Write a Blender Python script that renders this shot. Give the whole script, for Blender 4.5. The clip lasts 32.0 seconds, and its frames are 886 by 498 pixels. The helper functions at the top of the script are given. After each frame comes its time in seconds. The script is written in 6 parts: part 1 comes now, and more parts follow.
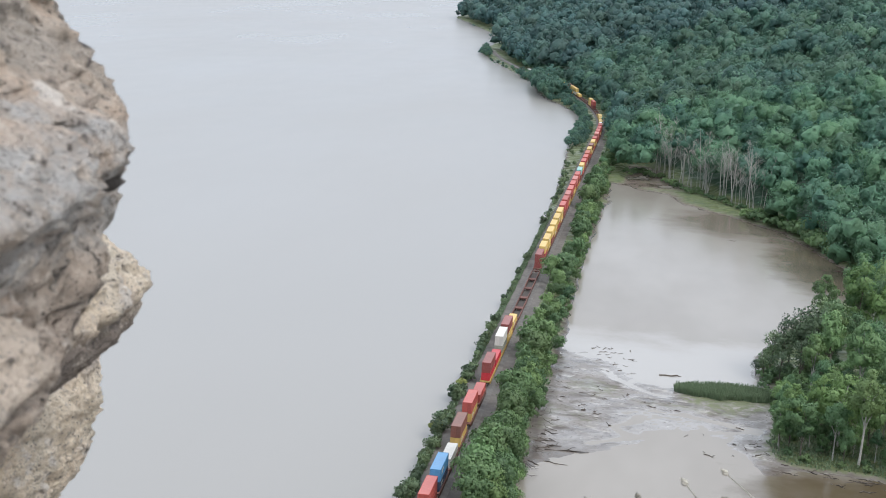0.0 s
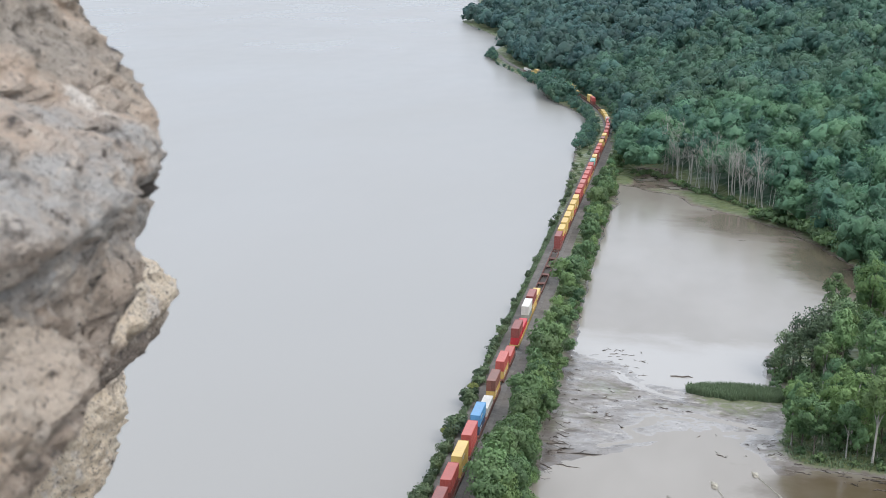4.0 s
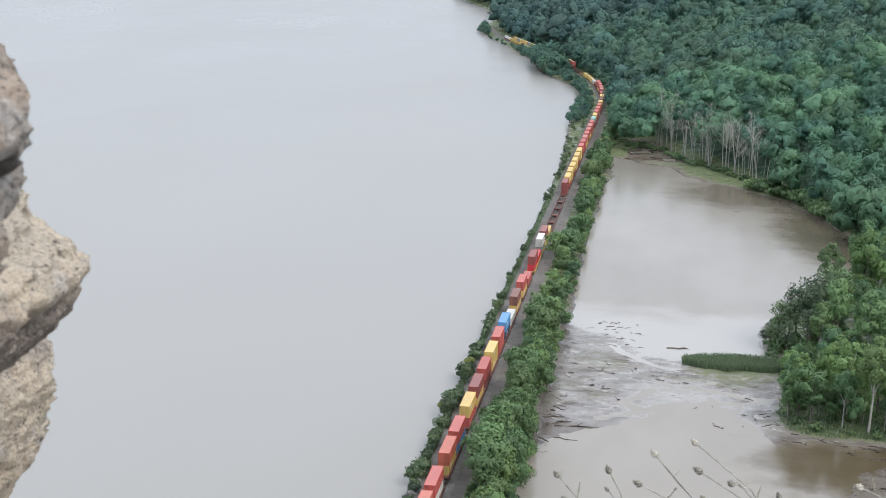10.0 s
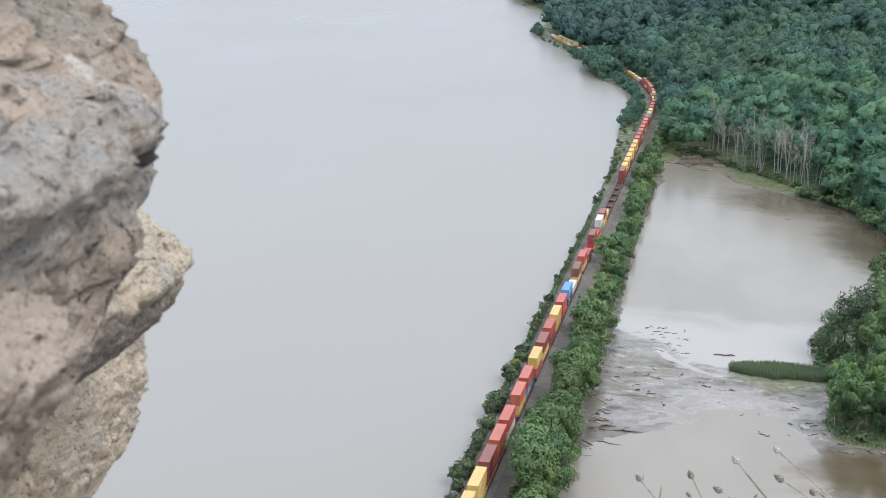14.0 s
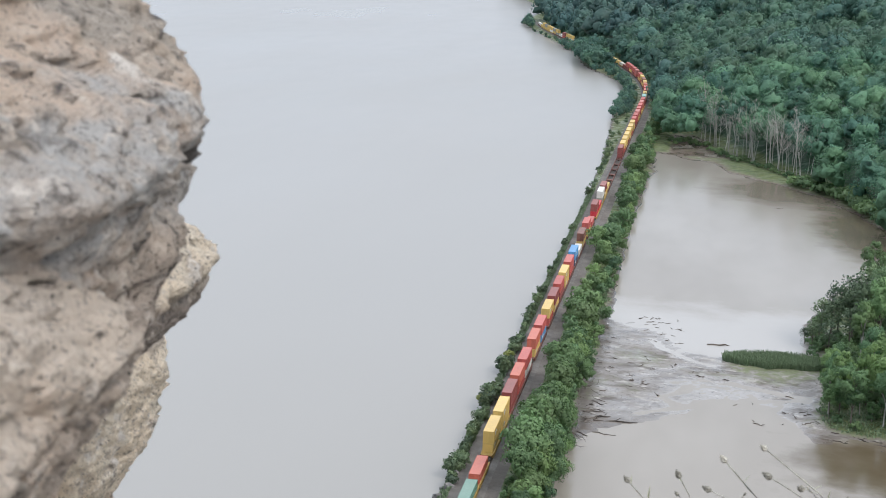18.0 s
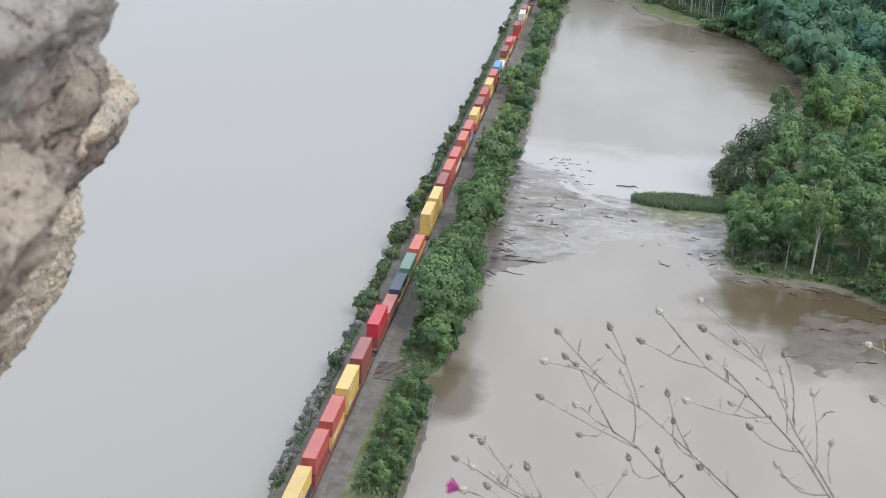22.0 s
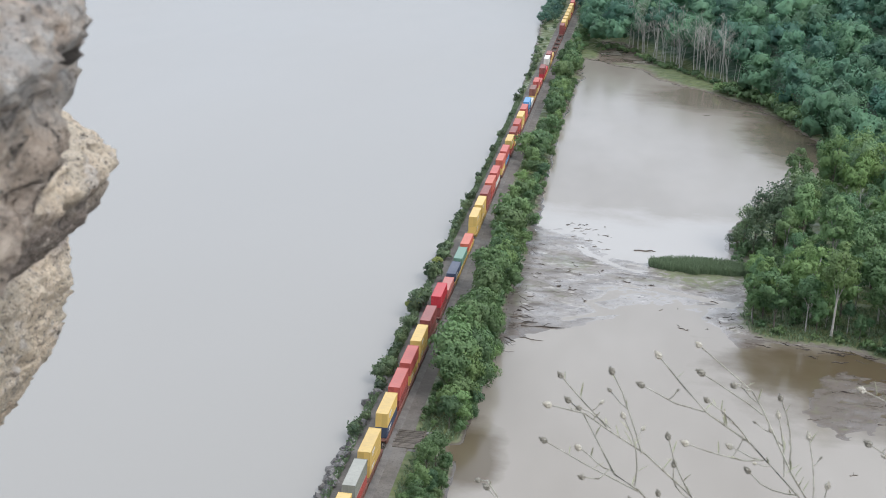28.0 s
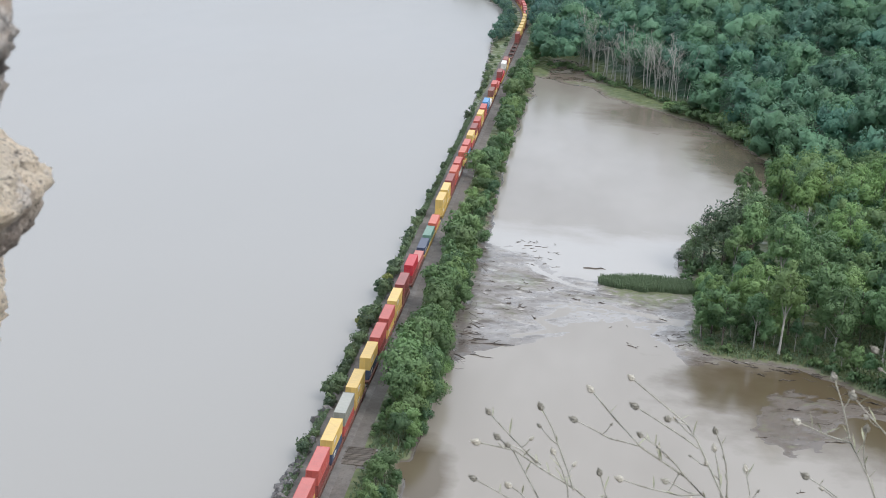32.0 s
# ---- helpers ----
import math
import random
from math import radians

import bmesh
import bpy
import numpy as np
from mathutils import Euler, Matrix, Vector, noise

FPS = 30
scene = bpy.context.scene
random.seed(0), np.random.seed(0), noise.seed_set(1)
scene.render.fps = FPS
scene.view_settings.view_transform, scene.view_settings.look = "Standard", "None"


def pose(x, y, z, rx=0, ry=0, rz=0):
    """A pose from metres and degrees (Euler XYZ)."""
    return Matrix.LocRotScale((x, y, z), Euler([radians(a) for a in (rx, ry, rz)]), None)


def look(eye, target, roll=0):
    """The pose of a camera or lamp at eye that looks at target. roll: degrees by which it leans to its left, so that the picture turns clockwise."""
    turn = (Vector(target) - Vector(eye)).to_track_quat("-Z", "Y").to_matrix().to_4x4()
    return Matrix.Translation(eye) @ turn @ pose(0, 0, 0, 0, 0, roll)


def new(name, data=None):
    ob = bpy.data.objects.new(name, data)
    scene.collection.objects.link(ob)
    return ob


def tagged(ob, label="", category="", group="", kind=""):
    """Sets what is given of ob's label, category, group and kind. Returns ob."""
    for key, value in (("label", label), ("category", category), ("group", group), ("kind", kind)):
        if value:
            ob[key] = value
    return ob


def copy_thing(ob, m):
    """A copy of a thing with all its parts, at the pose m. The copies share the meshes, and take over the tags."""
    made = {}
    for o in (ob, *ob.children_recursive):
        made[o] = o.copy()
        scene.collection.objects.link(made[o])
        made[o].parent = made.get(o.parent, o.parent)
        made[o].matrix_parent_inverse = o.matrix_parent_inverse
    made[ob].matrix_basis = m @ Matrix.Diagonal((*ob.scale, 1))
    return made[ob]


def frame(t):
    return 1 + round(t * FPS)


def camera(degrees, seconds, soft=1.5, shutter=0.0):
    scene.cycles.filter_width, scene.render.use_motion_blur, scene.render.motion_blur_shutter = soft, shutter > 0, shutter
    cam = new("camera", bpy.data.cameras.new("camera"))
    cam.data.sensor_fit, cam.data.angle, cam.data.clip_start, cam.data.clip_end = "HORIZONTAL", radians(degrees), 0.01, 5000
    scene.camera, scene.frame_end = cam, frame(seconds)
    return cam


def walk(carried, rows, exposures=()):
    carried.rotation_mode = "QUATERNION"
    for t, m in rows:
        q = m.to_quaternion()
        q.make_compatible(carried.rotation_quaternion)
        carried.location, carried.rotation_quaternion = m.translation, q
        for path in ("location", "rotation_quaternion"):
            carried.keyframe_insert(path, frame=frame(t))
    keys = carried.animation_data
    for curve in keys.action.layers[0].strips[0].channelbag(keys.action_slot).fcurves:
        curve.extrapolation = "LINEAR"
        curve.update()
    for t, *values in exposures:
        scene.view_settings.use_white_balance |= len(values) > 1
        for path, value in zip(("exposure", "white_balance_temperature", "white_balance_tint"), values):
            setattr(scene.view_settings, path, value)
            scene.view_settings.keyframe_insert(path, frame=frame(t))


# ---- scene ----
cam = camera(31.286, 32.0, soft=0.9)
cam.data.dof.use_dof, cam.data.dof.focus_distance, cam.data.dof.aperture_fstop = True, 60.0, 36.0
PATH = [
    (0, pose(0.020, 0.032, 124.314, 78.704, -3.295, 8.582)),
    (0.5, pose(0.014, 0.045, 124.309, 78.628, -3.059, 8.902)),
    (1, pose(0.010, 0.051, 124.309, 78.671, -3.017, 9.082)),
    (1.5, pose(0.008, 0.050, 124.309, 78.742, -3.144, 9.238)),
    (2, pose(0.011, 0.044, 124.312, 78.823, -3.044, 9.193)),
    (2.5, pose(0.017, 0.035, 124.316, 78.886, -2.463, 9.122)),
    (3, pose(0.018, 0.032, 124.315, 78.770, -1.847, 9.190)),
    (3.5, pose(0.015, 0.024, 124.314, 78.765, -1.792, 9.020)),
    (4, pose(-0.000, 0.050, 124.308, 78.866, -2.305, 8.722)),
    (4.5, pose(0.007, 0.035, 124.312, 78.937, -2.628, 8.553)),
    (6.5, pose(0.045, -0.004, 124.327, 79.354, -0.890, 8.615)),
    (7, pose(0.044, -0.006, 124.327, 79.371, -1.255, 8.723)),
    (7.5, pose(0.040, 0.020, 124.320, 79.275, -1.739, 8.597)),
    (8, pose(0.030, 0.061, 124.314, 79.122, -1.716, 8.610)),
    (8.5, pose(0.042, 0.066, 124.310, 78.855, -1.775, 8.642)),
    (9, pose(0.054, 0.085, 124.303, 78.354, -1.909, 8.572)),
    (9.5, pose(0.068, 0.069, 124.305, 78.047, -1.751, 8.321)),
    (10, pose(0.067, 0.061, 124.308, 77.968, -1.633, 8.410)),
    (10.5, pose(0.068, 0.050, 124.310, 77.915, -1.694, 8.494)),
    (11, pose(0.071, 0.052, 124.311, 77.889, -1.665, 8.405)),
    (11.5, pose(0.079, 0.038, 124.312, 77.826, -1.884, 8.507)),
    (12, pose(0.067, 0.064, 124.304, 77.639, -1.956, 8.623)),
    (12.5, pose(0.039, 0.087, 124.298, 77.611, -2.324, 8.994)),
    (13, pose(0.039, 0.056, 124.304, 77.635, -2.635, 9.407)),
    (13.5, pose(0.031, 0.048, 124.309, 77.786, -2.636, 9.818)),
    (14, pose(0.026, 0.047, 124.308, 77.914, -2.507, 10.372)),
    (14.5, pose(0.031, 0.043, 124.306, 77.730, -2.259, 10.689)),
    (15, pose(0.030, 0.040, 124.304, 77.530, -2.282, 10.864)),
    (15.5, pose(0.027, 0.046, 124.303, 77.290, -2.405, 10.955)),
    (17.5, pose(0.011, 0.041, 124.309, 77.593, -2.076, 10.419)),
    (18, pose(0.001, 0.038, 124.309, 77.642, -2.125, 10.026)),
    (18.5, pose(-0.006, 0.039, 124.308, 77.588, -2.113, 9.870)),
    (19, pose(-0.014, 0.043, 124.308, 77.400, -2.376, 9.851)),
    (19.5, pose(-0.022, 0.042, 124.307, 77.138, -2.092, 9.688)),
    (20, pose(-0.022, 0.040, 124.315, 76.606, -1.798, 9.745)),
    (20.5, pose(-0.015, 0.040, 124.312, 75.711, -1.417, 9.714)),
    (21, pose(-0.009, 0.041, 124.310, 74.468, -1.828, 9.610)),
    (21.5, pose(-0.030, 0.069, 124.304, 72.699, -2.813, 9.038)),
    (22, pose(-0.028, 0.100, 124.299, 71.964, -3.585, 7.093)),
    (22.5, pose(-0.007, 0.085, 124.313, 71.867, -4.194, 5.382)),
    (23, pose(0.003, 0.095, 124.310, 72.384, -3.800, 3.871)),
    (23.5, pose(0.016, 0.072, 124.318, 72.881, -3.083, 4.556)),
    (24, pose(0.031, 0.049, 124.312, 72.896, -2.475, 5.943)),
    (24.5, pose(0.030, 0.085, 124.299, 73.573, -2.002, 6.994)),
    (25, pose(0.023, 0.114, 124.299, 74.491, -1.941, 7.907)),
    (25.5, pose(0.037, 0.085, 124.303, 74.705, -1.761, 8.532)),
    (27.5, pose(0.028, 0.066, 124.306, 74.423, -2.171, 8.020)),
    (28, pose(0.019, 0.052, 124.306, 74.371, -2.670, 7.491)),
    (28.5, pose(0.011, 0.055, 124.308, 74.771, -3.099, 6.775)),
    (29, pose(0.007, 0.056, 124.305, 75.134, -3.423, 6.412)),
    (29.5, pose(0.001, 0.056, 124.305, 75.104, -3.596, 6.181)),
    (30, pose(-0.007, 0.075, 124.300, 74.932, -3.546, 5.880)),
    (30.5, pose(-0.005, 0.088, 124.302, 74.981, -3.460, 5.467)),
    (31, pose(-0.002, 0.094, 124.301, 75.113, -3.683, 5.471)),
    (31.5, pose(0.008, 0.106, 124.298, 75.072, -3.562, 5.608)),
    (32, pose(0.012, 0.103, 124.298, 75.068, -3.394, 5.822)),
]
EXPOSURES = [(0.0, 0.0), (32.0, 0.0)]
walk(cam, PATH, EXPOSURES)

# ---- world, sun ----
world = bpy.data.worlds.new("world")
scene.world = world
world.use_nodes = True
wn, wl = world.node_tree.nodes, world.node_tree.links
wn.clear()
sky = wn.new("ShaderNodeTexSky")
sky.sky_type, sky.sun_disc = "NISHITA", False
sky.sun_elevation, sky.sun_rotation = radians(47), radians(120)
sky.air_density, sky.dust_density, sky.ozone_density = 1.0, 4.0, 1.0
cloud = wn.new("ShaderNodeMix")
cloud.data_type = "RGBA"
cloud.inputs[0].default_value = 0.82
bg = wn.new("ShaderNodeBackground")
bg.inputs["Strength"].default_value = 0.145
out = wn.new("ShaderNodeOutputWorld")
wl.new(sky.outputs[0], cloud.inputs[6])
# an overcast sky is brighter overhead than at the horizon
up = wn.new("ShaderNodeTexCoord")
axes = wn.new("ShaderNodeSeparateXYZ")
rise = wn.new("ShaderNodeMapRange")
rise.inputs[1].default_value, rise.inputs[2].default_value, rise.inputs[3].default_value, rise.inputs[4].default_value = 0.0, 1.0, 0.72, 1.55
shade = wn.new("ShaderNodeVectorMath")
shade.operation = "SCALE"
wl.new(up.outputs["Generated"], axes.inputs[0])
wl.new(axes.outputs[2], rise.inputs[0])
tone = wn.new("ShaderNodeMix")
tone.data_type = "RGBA"
tone.inputs[6].default_value, tone.inputs[7].default_value = (7.1, 8.0, 9.35, 1), (7.75, 8.1, 8.55, 1)
wl.new(axes.outputs[2], tone.inputs[0])
wl.new(tone.outputs[2], cloud.inputs[7])
wl.new(cloud.outputs[2], shade.inputs[0])
wl.new(rise.outputs[0], shade.inputs["Scale"])
wl.new(shade.outputs[0], bg.inputs["Color"])
wl.new(bg.outputs[0], out.inputs["Surface"])
sun = new("sun", bpy.data.lights.new("sun", "SUN"))
sun.data.energy, sun.data.angle, sun.data.color = 1.3, radians(24), (1.0, 0.95, 0.88)
sun.matrix_world = look((85, -50, 105), (0, 0, 0))


# ---- materials ----
def node_mat(name):
    m = bpy.data.materials.new(name)
    m.use_nodes = True
    return m, m.node_tree.nodes, m.node_tree.links, m.node_tree.nodes["Principled BSDF"]


def mixed(nt, a, b, fac):
    n = nt.nodes.new("ShaderNodeMix")
    n.data_type = "RGBA"
    for i, v in ((6, a), (7, b)):
        if isinstance(v, (tuple, list)):
            n.inputs[i].default_value = (*v, 1)
        else:
            nt.links.new(v, n.inputs[i])
    if isinstance(fac, (int, float)):
        n.inputs[0].default_value = fac
    else:
        nt.links.new(fac, n.inputs[0])
    return n.outputs[2]


def noise_of(nt, coord, scale, detail=4, lo=0.35, hi=0.65, rough=0.55):
    n = nt.nodes.new("ShaderNodeTexNoise")
    n.inputs["Scale"].default_value, n.inputs["Detail"].default_value, n.inputs["Roughness"].default_value = scale, detail, rough
    nt.links.new(coord, n.inputs["Vector"])
    r = nt.nodes.new("ShaderNodeMapRange")
    r.inputs[1].default_value, r.inputs[2].default_value = lo, hi
    nt.links.new(n.outputs[0], r.inputs[0])
    return r.outputs[0]


def surface(name, a, b, scale=1.0, c=None, scale2=8.0, rough=0.8, bump=0.0, bump_scale=20.0, metal=0.0, vary=0.0, spec=0.5):
    """A rough, two-scale surface: a and b mixed by a broad noise, c by a fine one; vary shifts each object's brightness."""
    m, n, l, p = node_mat(name)
    nt = m.node_tree
    co = n.new("ShaderNodeTexCoord").outputs["Object"]
    col = mixed(nt, a, b, noise_of(nt, co, scale))
    if c:
        col = mixed(nt, col, c, noise_of(nt, co, scale2, 6, 0.5, 0.75))
    if vary:
        hsv = n.new("ShaderNodeHueSaturation")
        info = n.new("ShaderNodeObjectInfo")
        r = n.new("ShaderNodeMapRange")
        r.inputs[3].default_value, r.inputs[4].default_value = 1 - vary, 1 + vary
        l.new(info.outputs["Random"], r.inputs[0])
        l.new(r.outputs[0], hsv.inputs["Value"])
        l.new(col, hsv.inputs["Color"])
        col = hsv.outputs[0]
    l.new(col, p.inputs["Base Color"])
    p.inputs["Roughness"].default_value, p.inputs["Metallic"].default_value = rough, metal
    p.inputs["Specular IOR Level"].default_value = spec
    if bump:
        bn = n.new("ShaderNodeBump")
        bn.inputs["Strength"].default_value, bn.inputs["Distance"].default_value = 1.0, bump
        t = n.new("ShaderNodeTexNoise")
        t.inputs["Scale"].default_value, t.inputs["Detail"].default_value = bump_scale, 6
        l.new(co, t.inputs["Vector"])
        l.new(t.outputs[0], bn.inputs["Height"])
        l.new(bn.outputs[0], p.inputs["Normal"])
    return m


def leafage(name, dark, light, tint):
    """Leaves: each leaf spray takes its own green, each tree its own tint, and some light shines through."""
    m, n, l, p = node_mat(name)
    nt = m.node_tree
    geo = n.new("ShaderNodeNewGeometry")
    info = n.new("ShaderNodeObjectInfo")
    col = mixed(nt, dark, light, geo.outputs["Random Per Island"])
    own = n.new("ShaderNodeAttribute")  # in a joined wood each tree carries its own number
    own.attribute_name = "own"

    def spun(k):
        total = n.new("ShaderNodeMath")
        l.new(own.outputs["Fac"], total.inputs[0])
        l.new(info.outputs["Random"], total.inputs[1])
        turn = n.new("ShaderNodeMath")
        turn.operation = "MULTIPLY"
        turn.inputs[1].default_value = k
        l.new(total.outputs[0], turn.inputs[0])
        part_ = n.new("ShaderNodeMath")
        part_.operation = "FRACT"
        l.new(turn.outputs[0], part_.inputs[0])
        return part_.outputs[0]

    half_ = n.new("ShaderNodeMath")
    half_.operation = "MULTIPLY"
    half_.inputs[1].default_value = 0.75
    l.new(spun(1.0), half_.inputs[0])
    col = mixed(nt, col, tint, half_.outputs[0])
    r = n.new("ShaderNodeMapRange")
    r.inputs[3].default_value, r.inputs[4].default_value = 0.74, 1.24
    l.new(spun(7.31), r.inputs[0])
    hsv = n.new("ShaderNodeHueSaturation")
    l.new(r.outputs[0], hsv.inputs["Value"])
    l.new(col, hsv.inputs["Color"])
    l.new(hsv.outputs[0], p.inputs["Base Color"])
    p.inputs["Roughness"].default_value, p.inputs["Specular IOR Level"].default_value = 0.55, 0.5
    tuft, relief = n.new("ShaderNodeTexNoise"), n.new("ShaderNodeBump")
    tuft.inputs["Scale"].default_value, tuft.inputs["Detail"].default_value = 1.1, 4
    l.new(geo.outputs["Position"], tuft.inputs["Vector"])
    l.new(tuft.outputs[0], relief.inputs["Height"])
    relief.inputs["Distance"].default_value = 0.4
    l.new(relief.outputs[0], p.inputs["Normal"])
    tr = n.new("ShaderNodeBsdfTranslucent")
    l.new(hsv.outputs[0], tr.inputs["Color"])
    mx = n.new("ShaderNodeMixShader")
    mx.inputs[0].default_value = 0.3
    l.new(p.outputs[0], mx.inputs[1])
    l.new(tr.outputs[0], mx.inputs[2])
    l.new(mx.outputs[0], n["Material Output"].inputs["Surface"])
    return m


def water_mat(name, a, b, scale, rough, ripple, ripple_scale, silt=None):
    m, n, l, p = node_mat(name)
    nt = m.node_tree
    co = n.new("ShaderNodeTexCoord").outputs["Object"]
    mp = n.new("ShaderNodeMapping")
    mp.inputs["Scale"].default_value = (1, 0.35, 1)
    l.new(co, mp.inputs["Vector"])
    col = mixed(nt, a, b, noise_of(nt, mp.outputs[0], scale, 3, 0.3, 0.7))
    if silt:  # pale silt stirred up over the flats, y 440 to 495
        sep, warp = n.new("ShaderNodeSeparateXYZ"), n.new("ShaderNodeMath")
        l.new(co, sep.inputs[0])
        warp.operation = "MULTIPLY_ADD"
        warp.inputs[1].default_value = 26
        l.new(noise_of(nt, co, 0.05, 4, 0.2, 0.8), warp.inputs[0])
        l.new(sep.outputs[1], warp.inputs[2])
        ramps = []
        for lo, hi in ((440, 470), (522, 490)):
            r = n.new("ShaderNodeMapRange")
            r.inputs[1].default_value, r.inputs[2].default_value = lo, hi
            l.new(warp.outputs[0], r.inputs[0])
            ramps.append(r.outputs[0])
        both = n.new("ShaderNodeMath")
        both.operation = "MULTIPLY"
        for k in (0, 1):
            l.new(ramps[k], both.inputs[k])
            col = mixed(nt, col, silt, both.outputs[0])
        # brown water with tree reflections painted in, before the wooded point, by the bank and along the far shore
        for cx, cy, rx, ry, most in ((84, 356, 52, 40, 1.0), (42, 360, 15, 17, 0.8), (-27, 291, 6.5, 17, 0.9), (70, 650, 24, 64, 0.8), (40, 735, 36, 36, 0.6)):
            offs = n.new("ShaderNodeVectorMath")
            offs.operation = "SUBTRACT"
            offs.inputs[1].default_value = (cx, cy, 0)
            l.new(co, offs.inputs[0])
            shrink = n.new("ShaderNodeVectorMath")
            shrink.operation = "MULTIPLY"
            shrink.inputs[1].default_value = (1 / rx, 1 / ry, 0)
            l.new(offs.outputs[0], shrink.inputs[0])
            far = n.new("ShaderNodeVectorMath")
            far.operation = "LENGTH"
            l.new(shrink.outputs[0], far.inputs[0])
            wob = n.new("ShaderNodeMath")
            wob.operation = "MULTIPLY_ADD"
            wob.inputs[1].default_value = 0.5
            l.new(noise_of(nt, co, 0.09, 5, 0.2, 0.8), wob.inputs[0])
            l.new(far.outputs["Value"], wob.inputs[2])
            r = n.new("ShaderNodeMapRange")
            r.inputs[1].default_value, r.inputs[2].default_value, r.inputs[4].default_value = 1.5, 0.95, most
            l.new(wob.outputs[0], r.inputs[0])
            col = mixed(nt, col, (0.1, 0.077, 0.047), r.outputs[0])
    l.new(col, p.inputs["Base Color"])
    p.inputs["IOR"].default_value = 1.33
    rr = n.new("ShaderNodeMapRange")
    rr.inputs[3].default_value, rr.inputs[4].default_value = rough * 0.85, rough * 1.2
    l.new(noise_of(nt, mp.outputs[0], scale * 2.3, 3, 0.35, 0.65), rr.inputs[0])
    l.new(rr.outputs[0], p.inputs["Roughness"])
    bn = n.new("ShaderNodeBump")
    bn.inputs["Strength"].default_value, bn.inputs["Distance"].default_value = 1.0, ripple
    t = n.new("ShaderNodeTexNoise")
    t.inputs["Scale"].default_value, t.inputs["Detail"].default_value = ripple_scale, 3
    l.new(co, t.inputs["Vector"])
    l.new(t.outputs[0], bn.inputs["Height"])
    l.new(bn.outputs[0], p.inputs["Normal"])
    return m


def ground_mat():
    """Wet mud near the water level, grass above it, leaf litter under the trees, bare rock on the cliff."""
    m, n, l, p = node_mat("ground")
    nt = m.node_tree
    co = n.new("ShaderNodeTexCoord").outputs["Object"]
    sep = n.new("ShaderNodeSeparateXYZ")
    l.new(co, sep.inputs[0])

    def band(lo, hi):
        r = n.new("ShaderNodeMapRange")
        r.inputs[1].default_value, r.inputs[2].default_value = lo, hi
        l.new(sep.outputs[2], r.inputs[0])
        return r.outputs[0]

    drift = n.new("ShaderNodeMapping")
    drift.inputs["Scale"].default_value, drift.inputs["Rotation"].default_value = (0.6, 1, 1), (0, 0, 0.5)
    l.new(co, drift.inputs["Vector"])
    mud = mixed(nt, (0.2, 0.184, 0.175), (0.29, 0.272, 0.26), noise_of(nt, drift.outputs[0], 0.09, 6, 0.36, 0.62, 0.55))
    mud = mixed(nt, mud, (0.115, 0.1, 0.09), noise_of(nt, drift.outputs[0], 0.16, 7, 0.5, 0.62, 0.64))
    mud = mixed(nt, mud, (0.09, 0.078, 0.068), noise_of(nt, co, 1.1, 5, 0.62, 0.7, 0.6))
    mud = mixed(nt, mud, (0.42, 0.4, 0.38), noise_of(nt, drift.outputs[0], 0.3, 8, 0.55, 0.63, 0.7))
    mud = mixed(nt, mud, (0.12, 0.104, 0.093), noise_of(nt, co, 0.32, 8, 0.56, 0.66, 0.72))
    side = n.new("ShaderNodeMapRange")
    side.inputs[1].default_value, side.inputs[2].default_value = 388, 374
    l.new(sep.outputs[1], side.inputs[0])
    back = n.new("ShaderNodeMapRange")
    back.inputs[1].default_value, back.inputs[2].default_value = 470, 500
    l.new(sep.outputs[1], back.inputs[0])
    mud = mixed(nt, (0.33, 0.314, 0.3), mud, band(0.0, 0.07))  # wet silt where it meets the water
    for edge_, tone in ((side, (0.125, 0.103, 0.086)), (back, (0.125, 0.1, 0.08))):  # off the flats the mud is browner
        mud = mixed(nt, mud, tone, edge_.outputs[0])
    shore_ = n.new("ShaderNodeMapRange")
    shore_.inputs[1].default_value, shore_.inputs[2].default_value, shore_.inputs[4].default_value = -24.3, -27, 0.8
    l.new(sep.outputs[0], shore_.inputs[0])
    mud = mixed(nt, mud, (0.085, 0.07, 0.058), shore_.outputs[0])
    mud = mixed(nt, mud, (0.065, 0.053, 0.044), noise_of(nt, co, 0.9, 6, 0.6, 0.68, 0.6))
    grass = mixed(nt, (0.07, 0.1, 0.04), (0.13, 0.155, 0.065), noise_of(nt, co, 0.35, 5))
    grass = mixed(nt, grass, (0.17, 0.15, 0.09), noise_of(nt, co, 1.1, 5, 0.6, 0.8))
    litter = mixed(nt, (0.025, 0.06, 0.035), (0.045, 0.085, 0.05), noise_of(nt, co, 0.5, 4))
    rock = mixed(nt, (0.2, 0.185, 0.165), (0.33, 0.3, 0.27), noise_of(nt, co, 1.5, 6))
    moss = n.new("ShaderNodeMath")
    moss.operation = "MULTIPLY"
    l.new(noise_of(nt, co, 0.6, 6, 0.38, 0.55), moss.inputs[0])
    l.new(band(0.16, 0.3), moss.inputs[1])
    col = mixed(nt, mud, (0.15, 0.165, 0.095), moss.outputs[0])
    col = mixed(nt, col, grass, band(0.36, 0.6))
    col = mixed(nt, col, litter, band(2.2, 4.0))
    col = mixed(nt, col, rock, band(116, 119))
    l.new(col, p.inputs["Base Color"])
    wet = n.new("ShaderNodeMapRange")
    wet.inputs[1].default_value, wet.inputs[2].default_value, wet.inputs[3].default_value, wet.inputs[4].default_value = 0.0, 0.22, 0.18, 0.75
    l.new(sep.outputs[2], wet.inputs[0])
    film_ = n.new("ShaderNodeMath")  # a film of water lies on parts of the mud
